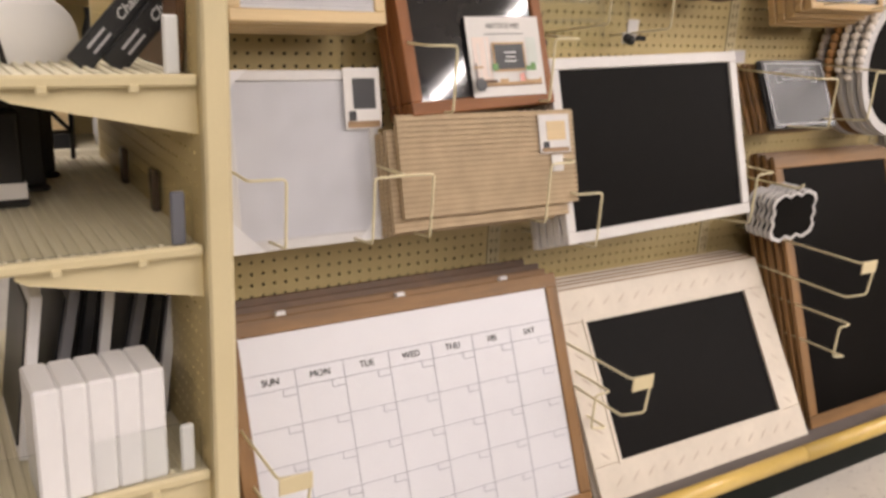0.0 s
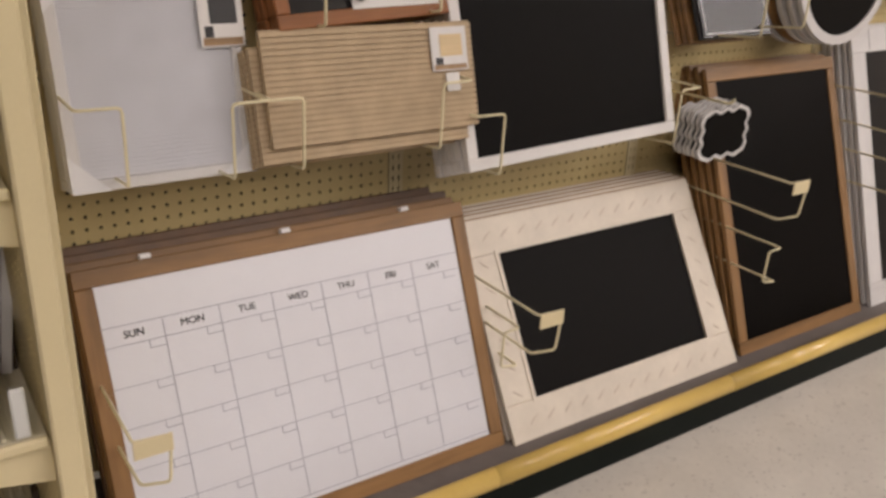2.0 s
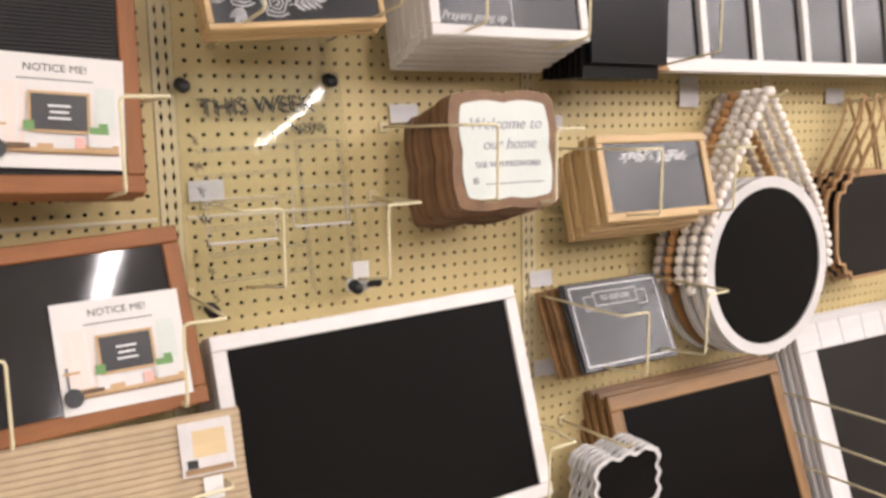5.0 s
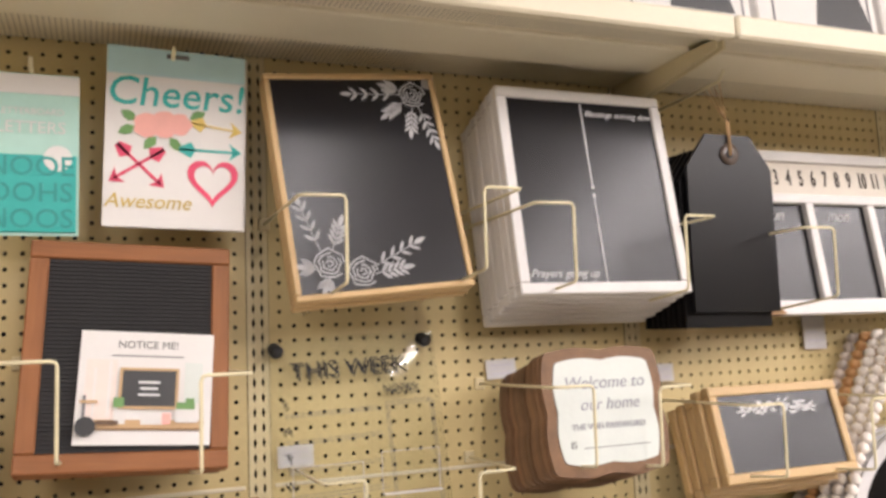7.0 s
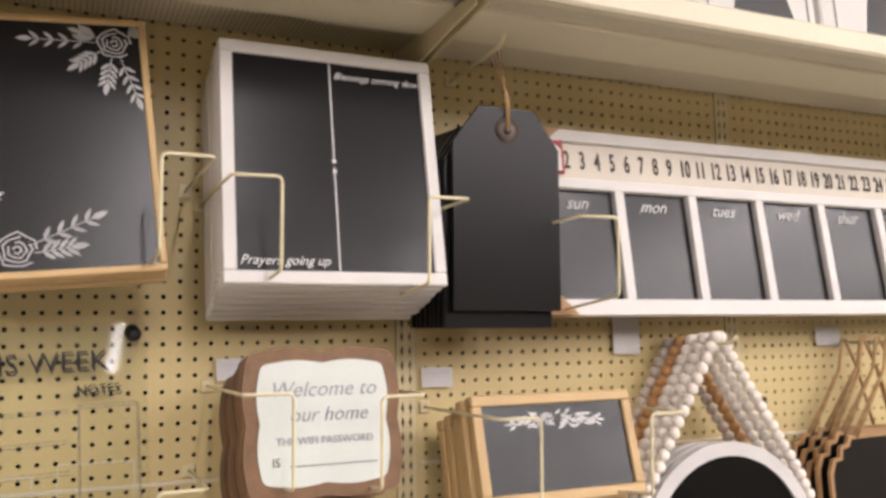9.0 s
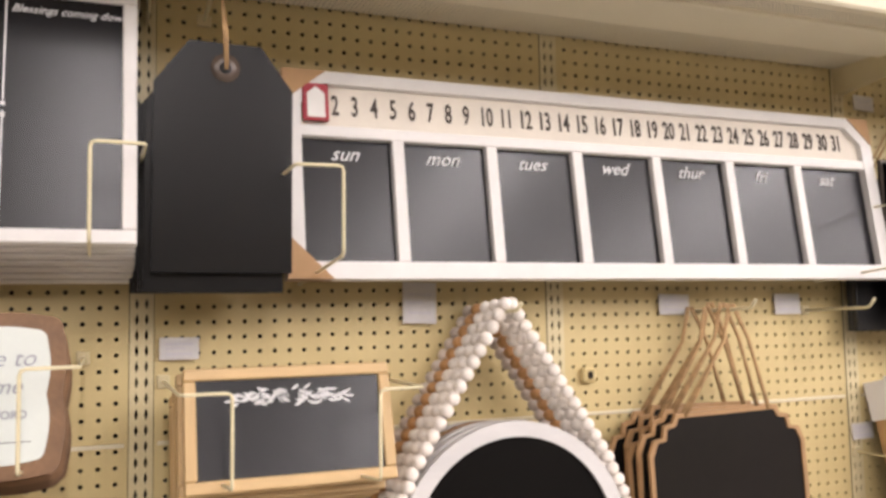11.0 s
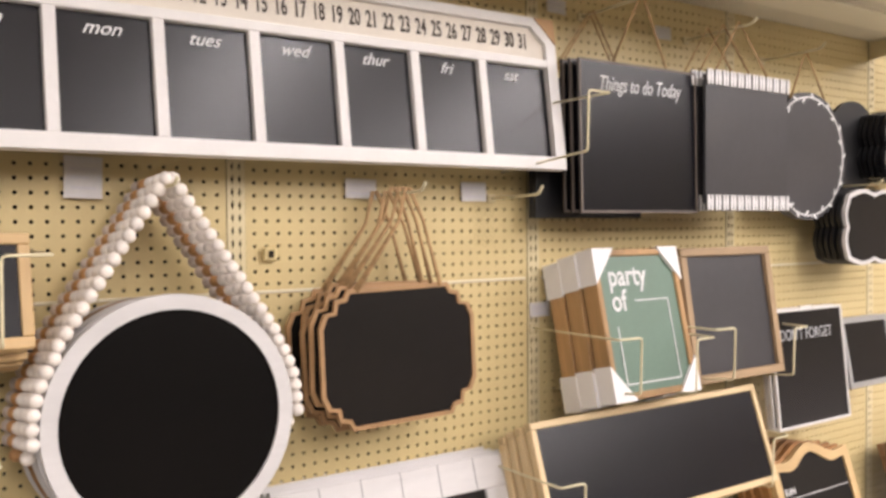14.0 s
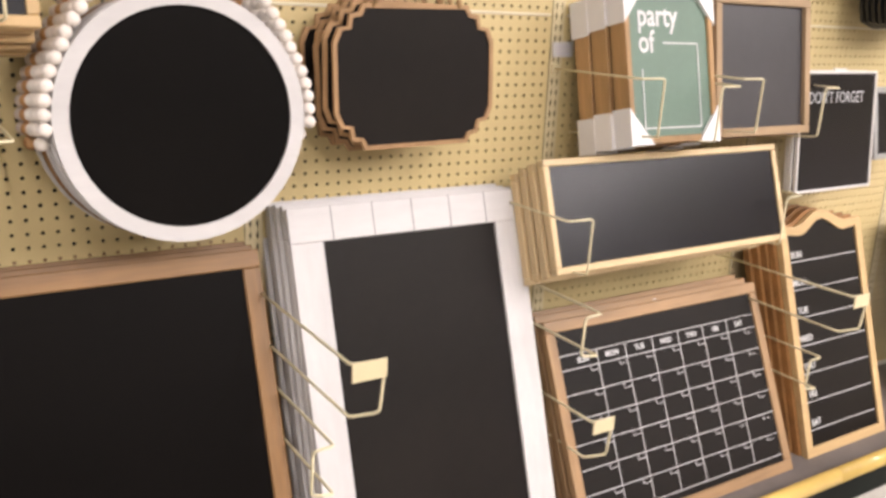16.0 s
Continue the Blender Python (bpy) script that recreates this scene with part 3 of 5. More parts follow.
def price_label(x, z, w=0.062, h=0.036, y=-0.008):
    o = put("price_label", box(w, 0.0012, h, 0, (0, 0, 0)), PAPER, None, "white paper price label on the pegboard", pose(x, y, z, -4, random.uniform(-3, 3), 0), "price label", group="price labels")
    for bx_, bz, bw, bh in ((0, h * 0.2, w * 0.7, 0.004), (-w * 0.1, 0, w * 0.5, 0.003), (0, -h * 0.25, w * 0.66, 0.004)):
        part("printed_line", bars([(bx_, bz, bw, bh)]), INKL, o)
    part("clip", box(0.012, 0.008, 0.008, 0.001, (0, 0.004, h / 2 - 0.004)), METAL, o)
    return o


# ---- boards on the deck ----
def white_calendar(ob, w, h, rec):
    y = rec - 0.0012
    fw = 0.034
    x0, x1, z0, z1 = -w / 2 + fw, w / 2 - fw - 0.014, fw + 0.010, h - fw - 0.113
    cw, chh = (x1 - x0) / 7, (z1 - z0) / 5.0
    lines = [(0, z0 + k * chh, w - 2 * fw, 0.0012) for k in range(6)] + [(x0 + k * cw, (z0 + z1 + 0.035) / 2, 0.0012, z1 - z0 + 0.035) for k in range(1, 7)]
    lines += [(0, z1 + 0.036, w - 2 * fw, 0.0014)]
    for i in range(7):
        for k in range(5):
            lines += [(x0 + (i + 0.86) * cw, z0 + (k + 0.8) * chh, 0.28 * cw, 0.0013), (x0 + (i + 0.72) * cw, z0 + (k + 0.9) * chh, 0.0013, 0.2 * chh)]
    part("printed_grid", bars(lines, y), LINE, ob)
    for i, d in enumerate(("SUN", "MON", "TUE", "WED", "THU", "FRI", "SAT")):
        write(d, 0.0195, x0 + (i + 0.5) * cw, z1 + 0.018, INK, ob, y - 0.0006)
    for x in (-0.28, 0.0, 0.28):
        part("hanging_clip", box(0.022, 0.02, 0.012, 0.003, (x, 0.03, h + 0.004)), FOAM, ob)


framed("dry_erase_calendar", "white dry-erase month calendar in a leaning brown wood frame", "calendar board",
       (-0.735, 0.099, -0.345, 0.106, -0.125, 0.628), 0.034, 0.024, BROWN, WBOARD, 2, 0.033, "dry-erase calendars", 0.006, build=white_calendar, dz=0.012, dx=-0.003)
for k in range(2):
    bm_, bw, bh = leaning(-0.74 + 0.01 * k, 0.10 - 0.03 * k, -0.272 + 0.034 * k, 0.107, -0.058 + 0.022 * k, 0.632 + 0.008 * k)
    bkb = thing("calendar_back", "dark brown back of a calendar board turned to the wall", "board", bm_, "reversed calendar boards")
    rails(bkb, bw, bh, 0.034, 0.02, DKWOOD)
    part("panel", box(bw - 0.064, 0.008, bh - 0.064, 0), MDF, bkb, "", pose(0, 0.011, bh / 2))


def carved(ob, w, h, rec):
    """Slanted carved notches along the cream frame."""
    fw = 0.088
    bm = bmesh.new()
    bmesh.ops.create_icosphere(bm, subdivisions=1, radius=0.5, matrix=Matrix.Diagonal((0.04, 0.003, 0.006, 1)))
    cut = done(bm)
    for k in range(13):
        x = -w / 2 + 0.07 + k * (w - 0.14) / 12
        part("carving", cut, mat_carve, ob, "", pose(x, -0.0005, h - fw / 2, 0, -35, 0))
        part("carving", cut, mat_carve, ob, "", pose(x, -0.0005, fw / 2, 0, -35, 0))
    for k in range(6):
        z = 0.11 + k * (h - 0.22) / 5
        part("carving", cut, mat_carve, ob, "", pose(-w / 2 + fw / 2, -0.0005, z, 0, 40, 0))
        part("carving", cut, mat_carve, ob, "", pose(w / 2 - fw / 2, -0.0005, z, 0, 40, 0))
    part("inner_bead", ring_plate([(-w / 2 + fw - 0.008, fw - 0.008), (w / 2 - fw + 0.008, fw - 0.008), (w / 2 - fw + 0.008, h - fw + 0.008), (-w / 2 + fw - 0.008, h - fw + 0.008)],
                                  [(-w / 2 + fw + 0.002, fw + 0.002), (w / 2 - fw - 0.002, fw + 0.002), (w / 2 - fw - 0.002, h - fw - 0.002), (-w / 2 + fw + 0.002, h - fw - 0.002)], -0.003, 0.004), CREAM, ob)


mat_carve = mat("worn_carving", (0.58, 0.50, 0.41), 0.6, var=0.1)
framed("chalkboard", "chalkboard in a wide distressed cream carved frame leaning on the deck", "chalkboard",
       (0.114, 0.892, -0.363, 0.106, -0.092, 0.560), 0.088, 0.009, CREAM, CHALK, 5, 0.0195, "cream framed chalkboards", 0.004, build=carved, dz=0.0118, dx=-0.003, drift=0.002, inset=0.035, edge=RAWEDGE)
framed("chalkboard", "tall chalkboard in a brown wood frame leaning on the deck", "chalkboard",
       (0.925, 1.505, -0.35, 0.106, -0.075, 0.856), 0.036, 0.015, BROWN, SATIN, 5, 0.024, "brown framed chalkboards", 0.005, dz=0.0095, dx=-0.004, inset=0.03)


def shiplap(ob, w, h, rec):
    """Saw cuts across the wide white frame, as between short planks."""
    cut = box(0.0018, 0.0008, 0.070, 0)
    for k in range(1, 6):
        for z in (h - 0.036, 0.036):
            part("plank_joint", cut, INKG, ob, "", pose(-w / 2 + k * w / 6, -0.0002, z))


framed("chalkboard", "tall chalkboard in a wide whitewashed plank frame leaning on the deck", "chalkboard",
       (1.562, 2.132, -0.35, 0.106, -0.08, 0.932), 0.072, 0.015, SHIP, WARMCH, 6, 0.02, "whitewashed framed chalkboards", 0.007, build=shiplap, dz=0.006, dx=-0.004)


def black_calendar(ob, w, h, rec):
    y = rec - 0.0012
    x0, x1, z0, z1 = -w / 2 + 0.055, w / 2 - 0.05, 0.05, h - 0.126
    cw, chh = (x1 - x0) / 7, (z1 - z0) / 6
    lines = [(0, z0 + k * chh, w - 0.062, 0.0018) for k in range(7)] + [(x0 + k * cw, (z0 + z1) / 2, 0.0018, z1 - z0) for k in range(1, 7)]
    for i in range(7):
        for k in range(6):
            lines += [(x0 + (i + 0.86) * cw, z0 + (k + 0.78) * chh, 0.28 * cw, 0.0015), (x0 + (i + 0.72) * cw, z0 + (k + 0.89) * chh, 0.0015, 0.22 * chh)]
    lines += [(0, z1 + 0.036, w - 0.062, 0.0018)] + [(x0 + k * cw, z1 + 0.018, 0.0018, 0.036) for k in range(1, 7)]
    part("printed_grid", bars(lines, y), CHALKW, ob)
    for i, d in enumerate(("SUN", "MON", "TUE", "WED", "THU", "FRI", "SAT")):
        write(d, 0.019, x0 + (i + 0.5) * cw, z1 + 0.018, CHALKW, ob, y - 0.001, bold=0.015)
    part("hanging_clip", box(0.022, 0.02, 0.012, 0.003, (0.02, 0.04, h + 0.004)), FOAM, ob)


framed("chalk_calendar", "black chalk month calendar with white grid in a brown frame", "calendar board",
       (2.205, 2.985, -0.345, 0.106, -0.125, 0.602), 0.03, 0.022, OAK, WARMCH, 3, 0.03, "black calendars", 0.005, build=black_calendar, dz=0.015)


# the arch-topped weekly boards
def arch_outline(w, h, inset=0.0):
    a, top = w / 2 - inset, h - inset
    pts = [(-a, inset), (a, inset)]
    for k in range(25):
        u = 1 - k / 12
        hump = 0.5 + 0.5 * math.cos(math.pi * min(1.0, abs(u) / 0.66))
        pts.append((a * u, top - 0.042 + 0.042 * hump + 0.02 * max(0.0, abs(u) - 0.66)))
    return pts


am, aw, ah = leaning(3.073, 3.463, -0.33, 0.106, -0.11, 0.79)
arch = thing("weekly_chalkboard", "arch-topped weekly chalkboard with a natural wood rim", "chalkboard", am, "arch-topped boards")
part("frame", ring_plate(arch_outline(aw, ah), arch_outline(aw, ah, 0.028), 0, 0.02), PINE, arch)
part("panel", plate(arch_outline(aw, ah, 0.026), 0.012), WARMCH, arch, "", pose(0, 0.006, 0))
behind = thing("weekly_chalkboard", "arch-topped chalkboard with amber stained edges behind the first", "chalkboard", am @ pose(-0.008, 0.023, 0.008), "arch-topped boards")
part("frame", ring_plate(arch_outline(aw, ah), arch_outline(aw, ah, 0.028), 0, 0.02), AMBER, behind)
part("panel", plate(arch_outline(aw, ah, 0.026), 0.012), WARMCH, behind, "", pose(0, 0.006, 0))
stack(behind, 4, 0.023, "arch-topped boards", 0.005, dz=0.007, dx=-0.009)
part("printed_lines", bars([(0, 0.075 + k * 0.083, aw - 0.07, 0.0022) for k in range(7)], 0.005), CHALKW, arch)
for k, d in enumerate(("SAT", "FRI", "THU", "WED", "TUE", "MON", "SUN")):
    write(d, 0.026, -aw / 2 + 0.065, 0.095 + k * 0.083, CHALKW, arch, 0.005, bold=0.015)

for x, z, on, dd in ((-0.72, 0.435, True, 0.40), (0.112, 0.458, True, 0.405), (0.135, 0.385, False, 0.32), (0.905, 0.632, True, 0.41), (0.93, 0.45, False, 0.40),
                     (1.50, 0.772, True, 0.50), (1.51, 0.588, False, 0.42), (2.14, 0.722, False, 0.39), (2.20, 0.43, True, 0.33), (2.95, 0.66, True, 0.45), (3.05, 0.43, False, 0.33)):
    tag_arm(x, z, dd, plate_on=on)


# ---- middle row ----
def ribs(w, h, pitch, t=0.003):
    return joined([(w, t, pitch * 0.7, 0, 0, -h / 2 + (k + 0.5) * pitch) for k in range(int(h / pitch))])


def letter_board(name, label, geo, fw, fmat, felt, n, step, group, pitch=0.0095, build=None, roll=0.0, dz=0.0, flat=False):
    m, w, h = leaning(*geo, roll)
    ob = thing(name, label, "letter board", m, group)
    rails(ob, w, h, fw, 0.02, fmat)
    pw, ph = w - 2 * fw + 0.004, h - 2 * fw + 0.004
    p = part("felt_panel", box(pw, 0.009, ph, 0), felt, ob, "", pose(0, 0.0115, h / 2))
    if not flat:
        part("felt_ribs", ribs(pw - 0.004, ph - 0.004, pitch), felt, p, "", pose(0, -0.006, 0))
    stack(ob, n, step, group, dz=dz)
    if build:
        build(ob, w, h)
    return ob


def sticker(ob, x, z, w, h, y=-0.004):
    """A small product card: a picture block and a dark dot."""
    c = part("product_card", box(w, 0.001, h, 0), PAPER if w >= h else CARD, ob, "small printed product card", pose(x, y, z))
    part("card_picture", box(w * 0.62, 0.0008, h * 0.5, 0), PALE if w >= h else BLK, c, "", pose(w * 0.05, -0.001, h * 0.08))
    part("card_strip", box(w * 0.9, 0.0008, h * 0.11, 0), OAK, c, "", pose(0, -0.001, -h * 0.42))
    part("card_mark", box(w * 0.2, 0.0008, h * 0.16, 0), BLK, c, "", pose(-w * 0.3, -0.0012, -h * 0.28))


def grey_letters(ob, w, h):
    sticker(ob, w / 2 - 0.033, h - 0.056, 0.078, 0.118)
    for sx in (-1, 1):
        part("foam_corner", plate([(0, 0), (-sx * 0.062, 0), (0, 0.062)], 0.001), FOAM, ob, "white foam corner", pose(sx * w / 2, -0.0015, 0.0))
    part("foam_corner", plate([(0, 0), (0.05, 0), (0, -0.05)], 0.001), FOAM, ob, "white foam corner", pose(-w / 2, -0.0015, h))
    part("plastic_sleeve", box(w * 0.98, 0.0008, h * 0.98, 0, (0, -0.002, h / 2)), BAG, ob, "clear plastic wrap")


letter_board("letter_board", "grey felt letter board in a white frame, plastic wrapped", (-0.725, -0.412, -0.2, 0.79, -0.135, 1.117), 0.02, WHITE, GREYF, 5, 0.022,
             "white letter boards", 0.0075, grey_letters)


def tan_card(ob, w, h):
    sticker(ob, w / 2 - 0.058, h - 0.052, 0.082, 0.082)
    part("price_label", box(0.03, 0.001, 0.035, 0, (w / 2 - 0.055, -0.004, h - 0.115)), CARD, ob, "white price sticker")


tm, tw, th = leaning(-0.402, 0.036, -0.262, 0.842, -0.210, 1.038)
tan = thing("felt_letter_board", "frameless tan ribbed felt letter board", "letter board", tm, "tan letter boards")
# the panel takes the darker felt, so the grooves look shaded
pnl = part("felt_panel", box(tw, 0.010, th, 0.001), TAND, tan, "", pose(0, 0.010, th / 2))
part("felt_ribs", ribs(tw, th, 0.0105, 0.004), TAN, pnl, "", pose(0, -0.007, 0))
second = copy_thing(tan, tan.matrix_basis @ pose(-0.016, 0.0165, -0.026))
stack(second, 4, 0.0165, "tan letter boards", 0.002, dz=-0.003, dx=-0.001)
tan_card(tan, tw, th)


def notice(ob, w, h, z0=0.045, x0=0.025):
    """The printed card tucked into a letter board: a title, a picture of a desk and a round mark."""
    cw, chh = 0.186, 0.165
    c = part("product_card", box(cw, 0.001, chh, 0), CARD, ob, "white printed product card", pose(x0, -0.003, z0 + chh / 2, 0, 1.5, 0))
    write("NOTICE ME!", 0.0155, 0.0, chh * 0.38, INK, c)
    pic = (("wall_print", 0.166, 0.098, 0, -0.014, CARD), ("curtain_print", 0.042, 0.088, -0.062, -0.004, PINKW), ("curtain_fold_print", 0.004, 0.08, -0.05, -0.002, CARD), ("curtain_fold_print", 0.003, 0.07, -0.07, -0.008, CARD),
           ("window_print", 0.026, 0.06, 0.066, 0.008, FACE), ("table_print", 0.150, 0.012, 0.008, -0.053, STRIPE), ("table_edge_print", 0.150, 0.003, 0.008, -0.0605, BROWN), ("jar_print", 0.016, 0.026, -0.034, -0.040, CARD),
           ("stool_print", 0.004, 0.042, -0.082, -0.034, INKG), ("stool_print", 0.024, 0.004, -0.076, -0.022, STRIPE), ("bowl_print", 0.034, 0.008, 0.012, -0.050, CARD), ("frame_print", 0.082, 0.060, 0.004, -0.002, STRIPE), ("board_print", 0.074, 0.052, 0.004, -0.002, BLK),
           ("pot_print", 0.032, 0.022, 0.058, -0.040, CARD), ("plant_print", 0.026, 0.010, 0.056, -0.027, LEAF), ("plant_print", 0.012, 0.008, 0.062, -0.020, LEAF), ("plant_print", 0.014, 0.014, -0.036, -0.023, LEAF), ("cup_print", 0.012, 0.016, 0.030, -0.046, BLUSH), ("cloth_print", 0.03, 0.006, -0.05, -0.052, DKWOOD))
    for k, (nm, pw, ph, px, pz, mt) in enumerate(pic):
        part(nm, box(pw, 0.0004, ph, 0), mt, c, "", pose(px, -0.0008 - 0.0004 * k, pz))
    disc = [(0.014 * math.cos(k * math.tau / 16), 0.014 * math.sin(k * math.tau / 16)) for k in range(16)]
    part("round_mark", plate(disc, 0.0005), BLK, c, "", pose(-0.078, -0.0098, -0.058))
    part("picture_text", bars([(0.004, 0.006 - k * 0.009, 0.03 - 0.005 * (k % 2), 0.003) for k in range(3)], -0.0092, 0.0003), CHALKW, c)
    part("subtitle_line", bars([(0, chh * 0.28, 0.1, 0.002)], -0.0012, 0.0003), INKG, c)


letter_board("letter_board", "film-wrapped black letter board in reddish wood frame with printed card", (-0.362, -0.006, -0.205, 1.043, -0.12, 1.316), 0.027, RED, GLOSSB, 4, 0.024,
             "wood framed letter boards", 0.0062, lambda o, w, h: notice(o, w, h, 0.022, 0.064), roll=-3.2, flat=True)
letter_board("letter_board", "tall black letter board in reddish wood frame with printed card", (-0.365, -0.078, -0.19, 1.39, -0.115, 1.722), 0.027, RED, BLACKF, 4, 0.024,
             "wood framed letter boards", 0.0062, lambda o, w, h: notice(o, w, h, 0.035, 0.025), roll=2.8)
framed("chalkboard", "wide chalkboard in a slim white frame held by wire brackets", "chalkboard",
       (0.026, 0.638, -0.25, 0.748, -0.14, 1.150), 0.026, 0.022, WHITE, CHALK, 5, 0.028, "white framed chalkboards", 0.007, roll=-1.9, dz=-0.003)

# clear acrylic planners hung at the pegboard
for k, (dx, dy, dz) in enumerate(((0.0, -0.036, 0.0), (0.002, -0.046, -0.004))):
    ac = thing("acrylic_planner", "clear acrylic weekly planner with black lettering and knobs", "planner", pose(0.166 + dx, dy, 1.366 + dz, -7.5, -2.2, 0), "acrylic planners")
    part("sheet", box(0.308, 0.003, 0.418, 0.0005), SHEET, ac, "clear acrylic sheet")
    write("THIS WEEK", 0.042, -0.005, 0.152, INK, ac, -0.002, bold=-0.012)
    write("NOTES", 0.02, 0.085, 0.108, INK, ac, -0.002)
    for j, d in enumerate(("S", "M", "T", "W", "T", "F", "S")):
        write(d, 0.019, -0.124, 0.098 - j * 0.045, INK, ac, -0.002, bold=-0.01)
    for line in [(-0.042, 0.080 - j * 0.045, 0.17, 0.0009) for j in range(6)] + [(0.056, -0.05, 0.0009, 0.27), (0.140, -0.05, 0.0009, 0.27), (0.098, 0.085, 0.084, 0.0009)]:
        part("printed_line", bars([line], -0.002), INKG, ac)
    for sx, sz in ((-0.135, 0.192), (0.135, 0.192), (-0.135, -0.192), (0.135, -0.192)):
        part("knob", lathe([(0.004, 0.0), (0.011, 0.002), (0.0115, 0.012), (0.009, 0.016)], 14), BLK, ac, "round black knob", pose(sx, -0.002, sz, 90, 0, 0))
for k, (x, z, y, w_, h_) in enumerate(((0.10, 1.322, -0.078, 0.12, 0.075), (0.245, 1.338, -0.078, 0.105, 0.07))):
    bx = thing("acrylic_holder", "small clear plastic pocket with a pale rim", "acrylic holder", pose(x, y, z), "acrylic holders")
    edge = [(-w_ / 2, -h_ / 2), (w_ / 2, -h_ / 2), (w_ / 2, h_ / 2), (-w_ / 2, h_ / 2)]
    part("rim", ring_plate(edge, scaled(edge, 0.0008), 0, 0.002), PAPER, bx, "pale plastic rim")
    part("lip", box(w_, 0.012, 0.003, 0.0005, (0, -0.0066, -h_ / 2)), PAPER, bx, "pale plastic lip")
pk = thing("hang_tag", "small white hang tags on a black clip", "hang tag", pose(0.322, -0.072, 1.195), "hang tags")
part("card", box(0.034, 0.002, 0.036, 0, (0, 0, 0.014)), CARD, pk)
part("card", box(0.044, 0.002, 0.026, 0, (-0.004, 0.006, -0.012)), CARD, pk)
part("clip", box(0.03, 0.012, 0.012, 0.004, (0.026, -0.004, -0.012)), BLK, pk)


# plaques with a waved outline
def wavy_outline(w, h, lobe=0.012, n=12, cut=0.8):
    """A rectangle whose sides swell and dip and whose corners are drawn in."""
    a, b = w / 2, h / 2
    us = [cut * (2 * k / n - 1) for k in range(n + 1)]
    dip = lambda u: lobe * (0.5 - 0.5 * math.cos(3 * math.pi * u / cut)) * (1 if abs(u) < 0.7 * cut else 0.9)
    top = [(a * u, b - dip(u)) for u in us]
    right = [(a - dip(u), -b * u) for u in us]
    return top + right + [(-x, -z) for x, z in top] + [(-x, -z) for x, z in right]


def plaque_outline(w, h, lobe=0.010, corner=0.022, n=14):
    """A rectangle with rounded corners whose sides are two shallow arches meeting in a cusp."""
    a, b = w / 2, h / 2
    bulge = lambda u: lobe * abs(math.sin(math.pi * u)) - lobe
    us = [2 * k / n - 1 for k in range(n + 1)]
    top = [((a - corner) * u, b + bulge(u)) for u in us]
    right = [(a + bulge(u), -(b - corner) * u) for u in us]
    bend = [(a - corner + (corner - lobe) * math.sin(t), b - corner + (corner - lobe) * math.cos(t)) for t in (0.4, 0.8, 1.2)]
    turn = [(a - corner + (corner - lobe) * math.cos(t), -(b - corner) - (corner - lobe) * math.sin(t)) for t in (0.4, 0.8, 1.2)]
    half = top + bend + right + turn
    return half + [(-x, -z) for x, z in half]


wm, ww, wh = leaning(0.428, 0.655, -0.25, 1.325, -0.222, 1.532)
wel = thing("welcome_plaque", "wavy brown plaque with a white lettered face", "plaque", wm @ pose(0, 0, wh / 2), "welcome plaques")
part("backboard", plate(plaque_outline(ww + 0.008, wh + 0.006, 0.0052, 0.022), 0.011), MDF, wel, "brown wavy backboard")
stack(wel, 12, 0.0138, "welcome plaques", 0.004, dz=-0.0022)
face = part("face", plate(plaque_outline(ww * 0.86, wh * 0.85, 0.0045, 0.018), 0.003), FACE, wel, "pale printed face", pose(0, -0.0022, 0))
write("Welcome to", 0.031, 0.0, 0.046, LINE, face, shear=0.3, bold=-0.008)
write("our home", 0.029, 0.006, 0.010, LINE, face, shear=0.3, bold=-0.008)
write("THE WIFI PASSWORD", 0.0148, 0.0, -0.026, LINE, face)
write("IS", 0.0165, -0.072, -0.054, INKG, face)
part("printed_line", bars([(0.012, -0.060, 0.13, 0.0014)], -0.001), INKG, face)


# ---- painted flowers ----
def leaf(bm, x, z, a, ln, wd, y):
    c, s = math.cos(a), math.sin(a)
    pts = [(0, 0), (0.35, 0.5), (0.7, 0.42), (1, 0), (0.7, -0.42), (0.35, -0.5)]
    bm.faces.new([bm.verts.new((x + c * u * ln - s * v * wd, y, z + s * u * ln + c * v * wd)) for u, v in pts])


def sprig(bm, x, z, a, ln, y, n=5, size=0.024):
    c, s = math.cos(a), math.sin(a)
    for k in range(n):
        u = ln * (k + 1) / n
        for sd in (-1, 1):
            leaf(bm, x + c * u * 0.9, z + s * u * 0.9, a + sd * 0.72, size, size * 0.27, y)
    leaf(bm, x + c * ln, z + s * ln, a, size * 1.2, size * 0.45, y)
    w = 0.0008
    bm.faces.new([bm.verts.new((x + u * c - v * s, y, z + u * s + v * c)) for u, v in ((0, -w), (ln, -w), (ln, w), (0, w))])


def rose(bm, x, z, r, y):
    for q in range(4):
        ro, ri = r * (1 - 0.25 * q), r * (1 - 0.25 * q) - r * 0.11
        a0, n = q * 1.3, 11
        for k in range(n):
            t0, t1 = a0 + k * 5.5 / n, a0 + (k + 1) * 5.5 / n
            wob = lambda t: 1 + 0.09 * math.sin(5 * t + q)
            bm.faces.new([bm.verts.new((x + rr * wob(t) * math.cos(t), y, z + rr * wob(t) * math.sin(t))) for rr, t in ((ri, t0), (ro, t0), (ro, t1), (ri, t1))])


